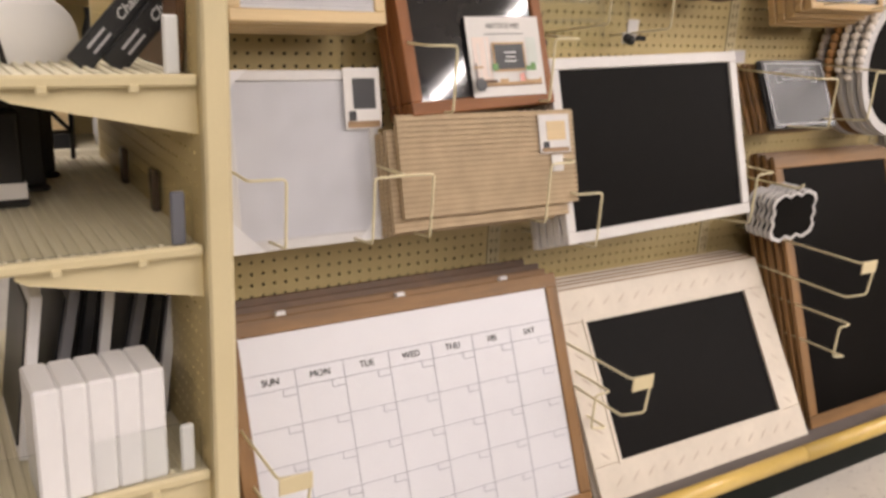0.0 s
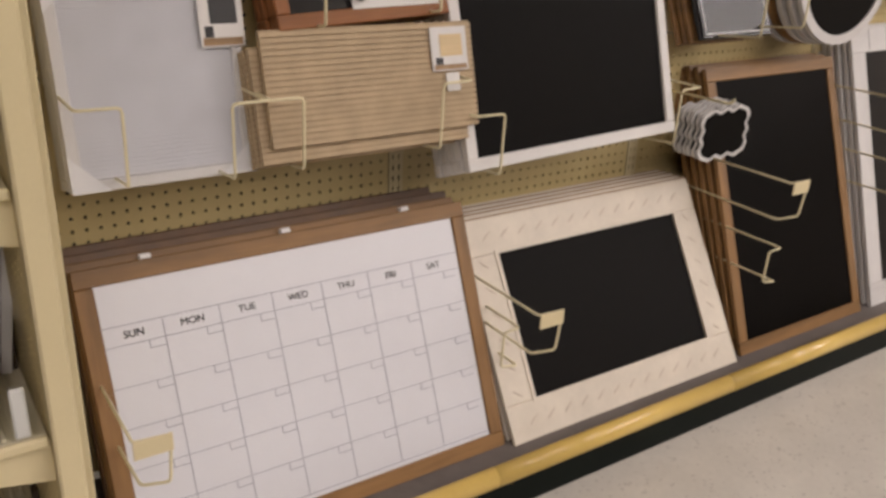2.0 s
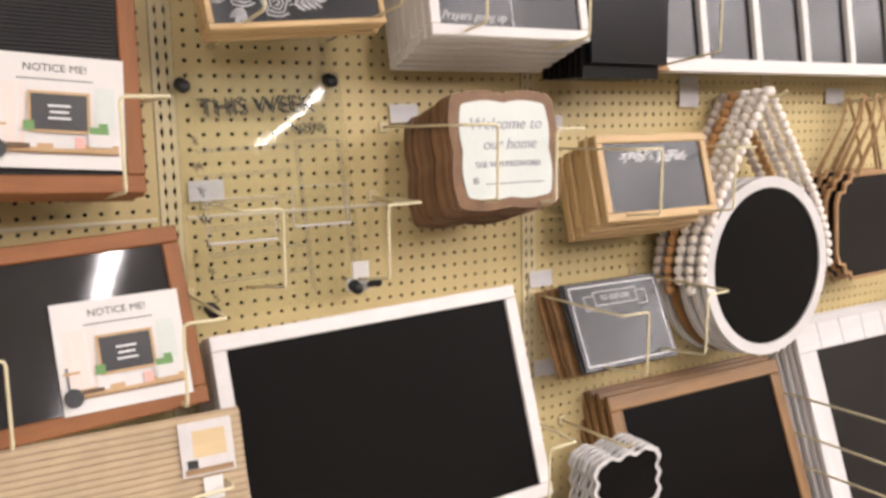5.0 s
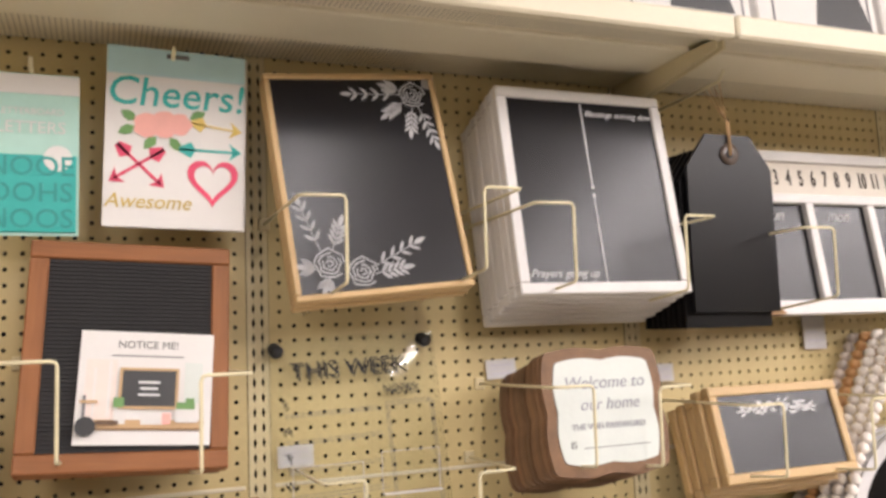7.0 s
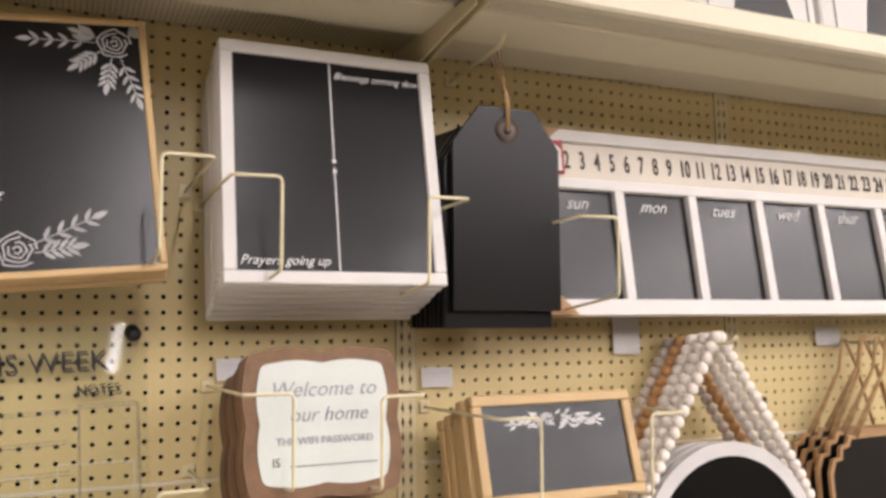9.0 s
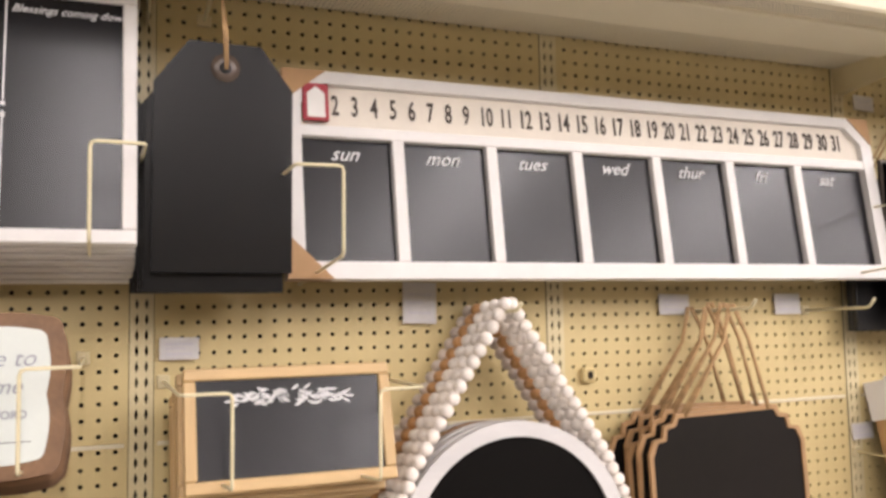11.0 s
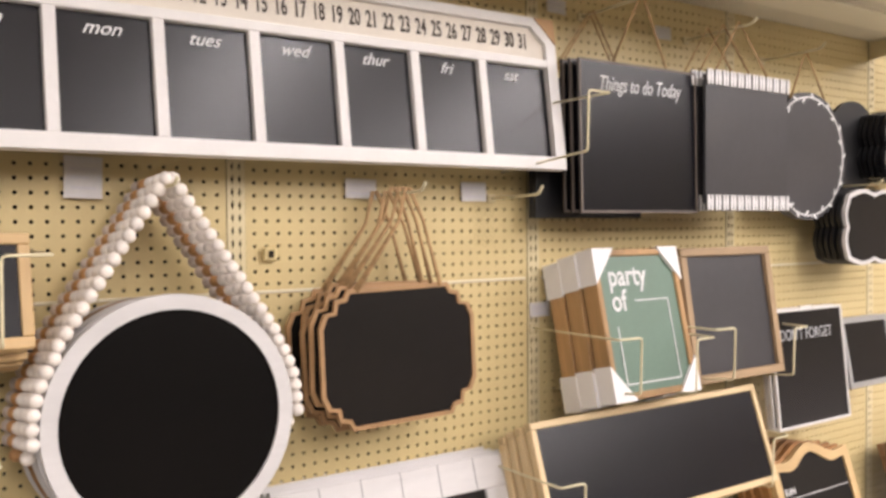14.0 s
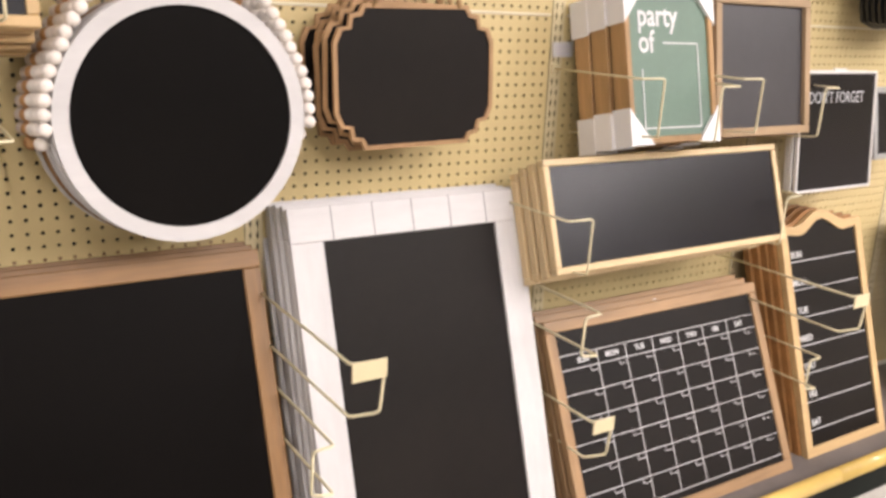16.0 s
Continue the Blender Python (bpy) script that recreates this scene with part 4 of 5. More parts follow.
def flowers(ob, w, h, rec):
    y = rec - 0.0008
    bm = bmesh.new()
    x, z = w / 2 - 0.045, h - 0.04
    rose(bm, x, z, 0.024, y)
    for a, ln in ((3.12, 0.085), (2.8, 0.02), (5.0, 0.065), (4.5, 0.04), (0.6, 0.01), (3.75, 0.035)):
        sprig(bm, x + 0.024 * math.cos(a), z + 0.024 * math.sin(a), a, ln, y, 4, 0.019)
    part("painted_flower", done(bm), CHALKG, ob, "white painted roses and leaves")
    bm = bmesh.new()
    for x, z in ((-w / 2 + 0.062, 0.058), (-w / 2 + 0.115, 0.04)):
        rose(bm, x, z, 0.025, y)
    for x, z, a, ln in ((-w / 2 + 0.05, 0.08, 1.85, 0.078), (-w / 2 + 0.07, 0.08, 1.15, 0.04), (-w / 2 + 0.13, 0.045, 0.42, 0.085), (-w / 2 + 0.135, 0.035, 0.12, 0.045),
                        (-w / 2 + 0.04, 0.05, 2.9, 0.012), (-w / 2 + 0.06, 0.035, 4.2, 0.012)):
        sprig(bm, x, z, a, ln, y, 4, 0.021)
    part("painted_flower", done(bm), CHALKG, ob, "white painted roses and leaves")


framed("chalkboard", "chalkboard with white painted roses in a slim natural wood frame", "chalkboard",
       (0.024, 0.327, -0.205, 1.634, -0.13, 2.018), 0.010, 0.018, PINE, SLATE, 3, 0.02, "flower chalkboards", 0.004, roll=-4.8, build=flowers, dz=-0.003)


def growth(ob, w, h, rec):
    y = rec - 0.001
    part("printed_line", bars([(0.0, h / 2 + 0.09, 0.0022, 0.16), (0.0, h / 2 - 0.09, 0.0022, 0.17), (0.0, h / 2 + 0.005, 0.006, 0.006), (0.0, h / 2 - 0.012, 0.006, 0.006)], y), CHALKW, ob)
    write("Blessings coming down", 0.0165, 0.083, h - 0.042, CHALKW, ob, y, shear=0.35)
    write("Prayers going up", 0.020, -0.082, 0.036, CHALKW, ob, y, shear=0.35)


framed("chalkboard", "chalkboard with handwritten print in a deep white box frame", "chalkboard",
       (0.398, 0.745, -0.228, 1.627, -0.163, 2.006), 0.020, 0.023, WHITE, SLATE, 7, 0.0245, "white box framed chalkboards", 0.006, build=growth, dz=-0.0035, drift=0.0012)

# black tag-shaped boards on twine
TAGO = [(-0.1, 0), (0.1, 0), (0.1, 0.275), (0.052, 0.34), (-0.052, 0.34), (-0.1, 0.275)]
tag = thing("tag_chalkboard", "black gift-tag shaped chalkboard hung on twine", "chalkboard", pose(0.864, -0.207, 1.588, 0.5, 0.4, 0), "tag chalkboards")
part("board", plate(TAGO, 0.008), TAGB, tag)
part("eyelet", lathe([(0.009, 0), (0.021, 0.0015), (0.021, 0.003), (0.009, 0.003)], 20), SMOKE, tag, "dark metal eyelet", pose(0, 0, 0.302, 90, 0, 0))
part("eyelet_hole", lathe([(0.0088, 0), (0.0088, 0.0036)], 16), BLK, tag, "", pose(0, 0, 0.302, 90, 0, 0))
second = copy_thing(tag, tag.matrix_basis @ pose(-0.010, 0.0145, -0.028))
stack(second, 8, 0.0145, "tag chalkboards", 0.0012, dx=-0.002)
for k in range(4):
    part("twine", tube([(0.001 * k, -0.004, 0.300), (-0.004 + 0.002 * k, -0.005, 0.36), (-0.008 + 0.003 * k, 0.004 + 0.02 * k, 0.447)], 0.0013, 5), TWINE, tag, "jute twine loop")
peg_hook(0.858, 2.03, 0.225, 0.022)

# the long week calendar
sm, sw, sh = leaning(0.974, 2.281, -0.132, 1.583, -0.082, 1.938)
week = thing("week_calendar", "long white framed weekly chalkboard calendar with day numbers", "calendar board", sm)
FT = 0.024
XL, XR = -sw / 2, sw / 2
cell_z0, cell_z1 = 0.031, 0.241
topz = sh
TOPO = [(XL, 0), (XR, 0), (XR, topz - 0.052), (XR - 0.045, topz), (XL + 0.045, topz), (XL, topz - 0.052)]
INN = [(XL + 0.03, 0.029), (XR - 0.03, 0.029), (XR - 0.03, topz - 0.06), (XR - 0.07, topz - 0.022), (XL + 0.07, topz - 0.022), (XL + 0.03, topz - 0.06)]
part("frame", ring_plate(TOPO, INN, 0, FT), WHITE, week, "white painted frame")
part("middle_rail", box(sw - 0.05, 0.02, 0.02, 0.002, (0, 0.0115, 0.252)), WHITE, week)
part("number_panel", box(sw - 0.06, 0.004, 0.085, 0, (0, 0.014, 0.298)), STRIP, week, "cream number strip")
part("back_panel", box(sw - 0.05, 0.004, 0.225, 0, (0, 0.018, 0.138)), SLATE, week, "slate chalk panel")
cx0, cx1 = 1.006 - (0.974 + 2.281) / 2, 2.229 - (0.974 + 2.281) / 2
pitch = (cx1 - cx0 + 0.022) / 7
for k in range(1, 7):
    part("divider", box(0.022, 0.016, cell_z1 - cell_z0 + 0.004, 0.002, (cx0 - 0.011 + k * pitch, 0.0105, (cell_z0 + cell_z1) / 2)), WHITE, week)
for k, d in enumerate(("sun", "mon", "tues", "wed", "thur", "fri", "sat")):
    write(d, 0.035, cx0 - 0.016 + (k + 0.5) * pitch, cell_z1 - 0.025, CHALKW, week, 0.014, shear=0.45, bold=0.002)
nx0, nx1 = 1.05 - (0.974 + 2.281) / 2, 2.215 - (0.974 + 2.281) / 2
for k in range(2, 32):
    slot = 2.4 + 0.864 * (k - 2) if k < 10 else 8.45 + 0.998 * (k - 9)
    write(str(k), 0.05, nx0 + (slot - 2) * (nx1 - nx0) / 29, 0.3, NUM, week, 0.0105, width=0.55, bold=0.015)
mk = part("red_marker", box(0.045, 0.008, 0.066, 0.002), REDP, week, "red day marker with a white house", pose(nx0 - 0.020, 0.002, 0.302))
part("marker_card", plate([(-0.015, -0.028), (0.015, -0.028), (0.015, 0.014), (0, 0.026), (-0.015, 0.014)], 0.002), CARD, mk, "", pose(0, -0.006, 0))
for sx, zz in ((XL, 0), (XR, topz), (XL, topz)):
    dx, dz = (0.075 if sx < 0 else -0.06), (0.075 if zz == 0 else -0.06)
    part("kraft_corner", plate([(0, 0), (dx, 0), (0, dz)] if zz == 0 else [(0, 0), (dx, 0), (0, dz)], FT + 0.004), CARDB, week, "brown cardboard corner guard", pose(sx, -0.002, zz))


def flower_row(ob, w, h, rec):
    y = rec - 0.001
    bm = bmesh.new()
    rnd = random.Random(3)
    for k in range(66):
        u = k / 65 - 0.5
        th_ = 0.016 * (1 - (2 * u) ** 2) + 0.004
        leaf(bm, u * 0.17, h - 0.048 + rnd.uniform(-th_, th_) * 0.8, rnd.uniform(-0.6, 0.6) + (0 if u > 0 else math.pi), 0.015, 0.0042, y)
    for u in (-0.045, -0.012, 0.02, 0.05):
        rose(bm, u, h - 0.046, 0.009, y)
    part("painted_flower", done(bm), CHALKW, ob, "white painted flower garland")


framed("chalkboard", "small chalkboard with a white flower garland in a natural wood frame", "chalkboard",
       (0.812, 1.128, -0.205, 1.274, -0.160, 1.449), 0.018, 0.022, PINE, SLATE, 5, 0.026, "small wood framed chalkboards", 0.006, build=flower_row, dz=-0.006, dx=-0.004, drift=0.006)


# slate to-do boards
def ribbon(ob, w, h, rec):
    y = -0.0006
    part("printed_border", ring_plate([(-w / 2 + 0.01, 0.01), (w / 2 - 0.01, 0.01), (w / 2 - 0.01, h - 0.01), (-w / 2 + 0.01, h - 0.01)],
                                      [(-w / 2 + 0.013, 0.013), (w / 2 - 0.013, 0.013), (w / 2 - 0.013, h - 0.013), (-w / 2 + 0.013, h - 0.013)], y, y + 0.0004), CHALKW, ob)
    part("printed_ribbon", bars([(0, h - 0.026, 0.12, 0.0018), (0, h - 0.056, 0.12, 0.0018), (-0.06, h - 0.041, 0.0018, 0.03), (0.06, h - 0.041, 0.0018, 0.03),
                                 (-0.074, h - 0.034, 0.028, 0.0018), (-0.074, h - 0.064, 0.028, 0.0018), (0.074, h - 0.034, 0.028, 0.0018), (0.074, h - 0.064, 0.028, 0.0018), (-0.088, h - 0.049, 0.0018, 0.03), (0.088, h - 0.049, 0.0018, 0.03)], y), CHALKW, ob)
    write("TO DO LIST", 0.016, 0, h - 0.041, CHALKW, ob, y)


om, ow, oh = leaning(0.780, 1.046, -0.176, 0.958, -0.096, 1.134)
slate = thing("slate_board", "thin grey slate chalkboard with a printed white border and ribbon", "chalkboard", om, "slate boards")
part("board", box(ow, 0.006, oh, 0.002, (0, 0.003, oh / 2)), SLATE, slate)
stack(slate, 3, 0.008, "slate boards", 0.004)
ribbon(slate, ow, oh, 0)
brb = thing("wood_board", "brown wooden board standing behind the slates", "board", om @ pose(-0.012, 0.032, 0.0), "wood boards behind slates")
part("board", box(ow, 0.012, oh, 0.002, (0, 0.006, oh / 2)), BROWN, brb)
stack(brb, 3, 0.016, "wood boards behind slates", 0.006, dx=-0.006)


# round boards on bead strands
def circle(r, n=48):
    return [(r * math.cos(k * math.tau / n), r * math.sin(k * math.tau / n)) for k in range(n)]


bead_bm = bmesh.new()
bmesh.ops.create_icosphere(bead_bm, subdivisions=2, radius=0.0124)
bead_me = done(bead_bm, True)
RC = (1.350, 1.127)
for k, bm_ in enumerate((BEADW, BEADW, BEADW, BEADT, BEADG)):
    y = -0.168 + k * 0.030
    rb = thing("round_chalkboard", "round chalkboard with a white rim hung on wooden beads" if k < 2 else "round chalkboard with a hanger of wooden beads", "chalkboard",
               pose(RC[0] - 0.004 * k, y, RC[1] - 0.003 * k, -2, 0, 0), "round bead-hung chalkboards")
    part("rim", ring_plate(circle(0.2145), circle(0.188), 0, 0.016), (SHIP, SHIP, SHIP, BROWN, SHIP)[k], rb, "white wooden rim" if k != 3 else "brown wooden rim")
    part("panel", plate(circle(0.192), 0.008), CHALK, rb, "", pose(0, 0.005, 0))
    # the strand leaves the hook, touches the rim and follows it round to the side
    R, top = 0.2255, 0.412
    reach, touch = math.sqrt(top * top - R * R), math.acos(R / top)
    for sd in (-1, 1):
        for j in range(22 + k % 2):
            s_ = j * 0.0232
            if s_ < reach:
                f = s_ / reach
                px, pz = sd * R * math.sin(touch) * f + 0.006 * sd, top + (R * math.cos(touch) - top) * f
            else:
                an = touch + (s_ - reach) / R
                px, pz = sd * R * math.sin(an), R * math.cos(an)
            part("bead", bead_me, bm_, rb, "", pose(px, 0.004 + 0.0008 * (j % 3), pz))
peg_hook(1.347, 1.523, 0.205, 0.016)
price_label(1.24, 1.545, 0.065, 0.075)


# notched boards on twine
def notched(w, h, s=1.0):
    a, b = w / 2, h / 2
    q = [(a, b - 0.072), (a - 0.012, b - 0.045), (a - 0.032, b - 0.042), (a - 0.036, b - 0.02), (a - 0.056, b - 0.016), (a - 0.064, b)]
    pts = q + [(-x, z) for x, z in reversed(q)]
    return pts + [(-x, -z) for x, z in q] + [(x, -z) for x, z in reversed(q)]


nm, nw, nh = leaning(1.634, 2.0, -0.15, 1.055, -0.14, 1.333)
nb_ = thing("notched_chalkboard", "notched black chalkboard with a thin wood rim hung on twine", "chalkboard", nm @ pose(0, 0, nh / 2, 0, -1.2, 0), "notched chalkboards")
part("rim", ring_plate(notched(nw, nh), scaled(notched(nw, nh), 0.0085), 0, 0.008), RIMW, nb_, "thin natural wood rim")
part("panel", plate(scaled(notched(nw, nh), 0.008), 0.007), WARMCH, nb_, "", pose(0, 0.003, 0))
for sd in (-1, 1):
    for q in (0, 1):
        part("twine", tube([(sd * (0.105 - 0.007 * q), 0.004 - 0.005 * q, nh / 2 - 0.006), (0.035 + sd * 0.03, -0.001 * q, nh / 2 + 0.13), (0.03 + sd * 0.004 + 0.003 * q, 0.002, nh / 2 + 0.2)], 0.0034, 7), TWINE, nb_, "jute twine")
for k, (dx, dy, dz, turn) in enumerate(((-0.010, 0.024, 0.004, 1.6), (-0.016, 0.046, -0.004, -1.0), (-0.004, 0.072, 0.008, 2.2), (-0.024, 0.098, 0.0, 0.4))):
    copy_thing(nb_, nb_.matrix_basis @ pose(dx, dy, dz, 0, turn, 0))
peg_hook(1.838, 1.52, 0.205, 0.02)
price_label(1.80, 1.535, 0.075, 0.042)
peg_hook(2.155, 1.518, 0.19, 0.022)
price_label(2.10, 1.533, 0.072, 0.045)
pw = thing("plastic_strip", "clear plastic hang strip on the pegboard", "plastic strip", pose(2.13, -0.006, 1.46))
part("sheet", box(0.06, 0.001, 0.11, 0), BAG, pw)
lk = thing("pegboard_knob", "square almond plastic lock knob on the pegboard", "knob", pose(1.59, -0.002, 1.40))
part("body", box(0.03, 0.014, 0.03, 0.004, (0, -0.007, 0)), PEG, lk)
part("slot", box(0.01, 0.006, 0.014, 0.002, (0, -0.016, 0)), DARK, lk)

# small scalloped boards on a hook
mo = wavy_outline(0.19, 0.14, 0.010, 14)
mini = thing("mini_chalkboard", "small scalloped chalkboard with a whitewashed rim", "chalkboard", pose(0.853, -0.225, 0.722, 0, -2, 0), "mini chalkboards")
part("rim", ring_plate(mo, scaled(mo, 0.009), 0, 0.006), SHIP, mini, "whitewashed scalloped rim")
part("panel", plate(scaled(mo, 0.008), 0.003), CHALK, mini, "", pose(0, 0.002, 0))
stack(mini, 6, 0.016, "mini chalkboards", 0.003)
peg_hook(0.853, 0.795, 0.24, 0.018)

# ---- the far bays ----
pm, pw_, ph_ = leaning(2.320, 2.606, -0.25, 1.05, -0.17, 1.395)
party = thing("party_sign", "green lettered party sign in rustic box with white foam corners", "sign board", pm, "party signs")
part("box_side", box(0.016, 0.05, ph_, 0.002, (-pw_ / 2 + 0.008, 0.025, ph_ / 2)), RUSTIC, party)
part("box_side", box(0.016, 0.05, ph_, 0.002, (pw_ / 2 - 0.008, 0.025, ph_ / 2)), RUSTIC, party)
part("box_side", box(pw_ - 0.033, 0.05, 0.016, 0.002, (0, 0.025, 0.008)), RUSTIC, party)
part("box_side", box(pw_ - 0.033, 0.05, 0.016, 0.002, (0, 0.025, ph_ - 0.008)), RUSTIC, party)
part("panel", box(pw_ - 0.03, 0.01, ph_ - 0.03, 0, (0, 0.012, ph_ / 2)), GREENB, party, "green painted panel")
for sx in (-1, 1):
    for top in (0, 1):
        o = [(0, 0), (-sx * 0.072, 0), (0, 0.085 * (1 - 2 * top))]
        part("foam_corner", plate(o, 0.058), FOAM, party, "white foam corner guard", pose(sx * (pw_ / 2 + 0.003), -0.003, -0.003 if not top else ph_ + 0.003))
stack(party, 3, 0.056, "party signs", 0.003, dx=-0.006, dz=-0.006)
write("party", 0.072, -0.035, ph_ - 0.065, CHALKW, party, 0.006, width=0.85, bold=0.015)
write("of", 0.072, -0.075, ph_ - 0.125, CHALKW, party, 0.006, width=0.85, bold=0.015)
part("printed_border", bars([(0.035, ph_ - 0.125, 0.115, 0.003), (0.092, ph_ / 2 - 0.045, 0.003, ph_ - 0.16), (0.0, 0.035, 0.185, 0.003), (-0.092, ph_ / 2 - 0.075, 0.003, ph_ - 0.22)], 0.0055), CHALKW, party)
framed("chalkboard", "chalkboard in a weathered brown box frame beside the party signs", "chalkboard",
       (2.652, 3.022, -0.205, 1.045, -0.15, 1.392), 0.022, 0.03, TAUPE, GREYCH, 4, 0.034, "brown box chalkboards", 0.012, dz=-0.003)
framed("chalkboard", "long chalkboard in a pale wood frame held by wire brackets", "chalkboard",
       (2.130, 2.928, -0.252, 0.768, -0.170, 1.014), 0.016, 0.024, PALE, SLATE, 4, 0.030, "long pale framed chalkboards", 0.006, dz=-0.006, dx=-0.003)


# things-to-do boards
zm, zw, zh = leaning(2.300, 2.710, -0.158, 1.482, -0.150, 1.844)
todo = thing("todo_chalkboard", "dark to-do chalkboard with white script on a thin grey rim", "chalkboard", zm, "to-do chalkboards")
part("board", box(zw, 0.008, zh, 0.001, (0, 0.004, zh / 2)), SLATE, todo)
part("rim", ring_plate([(-zw / 2, 0), (zw / 2, 0), (zw / 2, zh), (-zw / 2, zh)], [(-zw / 2 + 0.006, 0.006), (zw / 2 - 0.006, 0.006), (zw / 2 - 0.006, zh - 0.006), (-zw / 2 + 0.006, zh - 0.006)], -0.002, 0.006), mat("grey_brown_rim", (0.13, 0.105, 0.088), 0.5, var=0.15), todo, "thin brown wood rim")
stack(todo, 3, 0.024, "to-do chalkboards", 0.003, dx=-0.006)
write("Things to do Today", 0.05, 0.0, zh - 0.055, CHALKW, todo, -0.001, shear=0.3, width=0.72)
part("twine", tube([(-0.09, 0.004, zh), (-0.066, -0.068, zh + 0.148), (-0.06, -0.080, zh + 0.158), (-0.046, -0.06, zh + 0.14), (0.10, 0.004, zh)], 0.0028, 6), TWINE, todo, "jute twine hanger")
peg_hook(2.447, 1.985, 0.245, 0.018)
bb = thing("black_board", "plain black board hung behind the to-do boards", "board", pose(2.42, -0.06, 1.47), "plain black boards")
part("board", box(0.36, 0.014, 0.34, 0.002, (0, 0, 0.17)), BLK, bb)
part("twine", tube([(-0.12, 0, 0.338), (0.02, 0.004, 0.52), (0.13, 0, 0.338)], 0.0028, 6), TWINE, bb, "jute twine hanger")
stack(bb, 2, 0.018, "plain black boards", 0.003)

# ruffled boards
for k in range(3):
    rf = thing("ruffle_chalkboard", "black chalkboard with black and white ruffle trim", "chalkboard", pose(2.89 - 0.02 * k, -0.18 + 0.035 * k, 1.505), "ruffle trimmed chalkboards")
    part("board", box(0.35, 0.010, 0.335, 0.002, (0, 0.005, 0.168)), GREYCH, rf)
    for z in (0.004, 0.328):
        part("ruffle_band", box(0.352, 0.003, 0.036, 0.001, (0, -0.0022, z)), BLK, rf, "black ribbon band")
        bm = bmesh.new()
        for j in range(23):
            x = -0.169 + j * 0.01535
            for sd in (-1, 1):
                pts = [(x - 0.0052, z), (x + 0.0052, z), (x + 0.0034, z + sd * 0.020), (x - 0.0034, z + sd * 0.020)]
                front = [bm.verts.new((px, -0.007 + 0.002 * (j % 2), pz)) for px, pz in pts]
                rear = [bm.verts.new((px, -0.004, pz)) for px, pz in pts]
                bm.faces.new(front)
                for i in range(4):
                    bm.faces.new((front[i], rear[i], rear[(i + 1) % 4], front[(i + 1) % 4]))
        part("ruffle_trim", done(bm), FOAM, rf, "white gathered ruffle")
    for j in (-1, 1):
        part("twine", tube([(j * 0.12 - 0.02, 0.004, 0.335), (-0.04, 0.0, 0.485 - 0.004 * k)], 0.0028, 6), TWINE, rf, "jute twine hanger")
peg_hook(2.85, 1.972, 0.235, 0.018)
rg = thing("wreath_chalkboard", "round black chalkboard with a white painted wreath", "chalkboard", pose(3.255, -0.125, 1.652), "wreath chalkboards")
part("board", plate(circle(0.19), 0.010), GREYCH, rg)
stack(rg, 3, 0.02, "wreath chalkboards", 0.004, dx=0.006)
bk_ = thing("round_black_board", "plain round black board hung on the pegboard", "board", pose(3.60, -0.06, 1.70))
part("board", plate(circle(0.15), 0.012), BLK, bk_)
for j in range(26):
    bm = bmesh.new()
    leaf(bm, 0, 0, 0, 0.024, 0.009, 0)
    a = j * math.tau / 26
    part("painted_leaf", done(bm), CHALKW, rg, "", pose(0.175 * math.cos(a), -0.0008, 0.175 * math.sin(a), 0, -math.degrees(a + 1.57 + (0.7 if j % 2 else -0.7)), 0))
part("printed_ring", ring_plate(circle(0.178), circle(0.1735), -0.0006, -0.0001), CHALKW, rg)
peg_hook(3.20, 1.95, 0.21, 0.018)
for j in (-1, 1):
    part("twine", tube([(j * 0.09, 0.004, 0.164), (-0.05, -0.02, 0.306)], 0.0028, 6), TWINE, rg, "jute twine hanger")
for x, z, y in ((3.545, 1.440, -0.165), (3.80, 1.70, -0.16)):
    wo = plaque_outline(0.33, 0.235, 0.014, 0.036)
    wv = thing("wavy_chalkboard", "wavy-edged chalkboard with a white beaded rim", "chalkboard", pose(x, y, z), "wavy chalkboards")
    part("rim", ring_plate(wo, scaled(wo, 0.012), 0, 0.012), SHIP, wv, "white wavy rim")
    part("panel", plate(scaled(wo, 0.011), 0.008), SLATE, wv, "", pose(0, 0.003, 0))
    # the boards behind are plain black, which paints in the stack's shadow
    wb_ = thing("wavy_chalkboard", "wavy-edged chalkboard behind the white-rimmed one, all black for the stack's shadow", "chalkboard", pose(x - 0.006, y + 0.016, z), "wavy chalkboards")
    part("board", plate(wo, 0.010), BLK, wb_)
    stack(wb_, 5, 0.018, "wavy chalkboards", 0.004, dx=-0.003)
    peg_hook(x, z + 0.13, 0.19, 0.016)
    part("hanger", tube([(-0.08, 0.004, 0.10), (0, 0.01, 0.137), (0.08, 0.004, 0.10)], 0.002, 5), TWINE, wv, "jute twine hanger")


def market(ob, w, h, rec):
    write("DON'T FORGET", 0.046, -0.01, h - 0.075, CHALKG, ob, rec - 0.001, width=0.78)
    part("wall_hanger", box(0.06, 0.006, 0.01, 0.001, (0, 0.005, h + 0.002)), CARD, ob)


framed("chalkboard", "dark lettered chalkboard with a thin white rim", "chalkboard",
       (3.03, 3.385, -0.185, 0.868, -0.15, 1.205), 0.008, 0.012, WHITE, SLATE, 3, 0.016, "thin white rimmed chalkboards", 0.004, build=market)
framed("chalkboard", "small chalkboard in a silver grey frame", "chalkboard",
       (3.43, 3.70, -0.16, 0.94, -0.12, 1.155), 0.018, 0.016, mat("silver_frame", (0.42, 0.42, 0.42), 0.4, metal=0.5), SLATE, 5, 0.02, "silver framed chalkboards", 0.005, dx=-0.012)
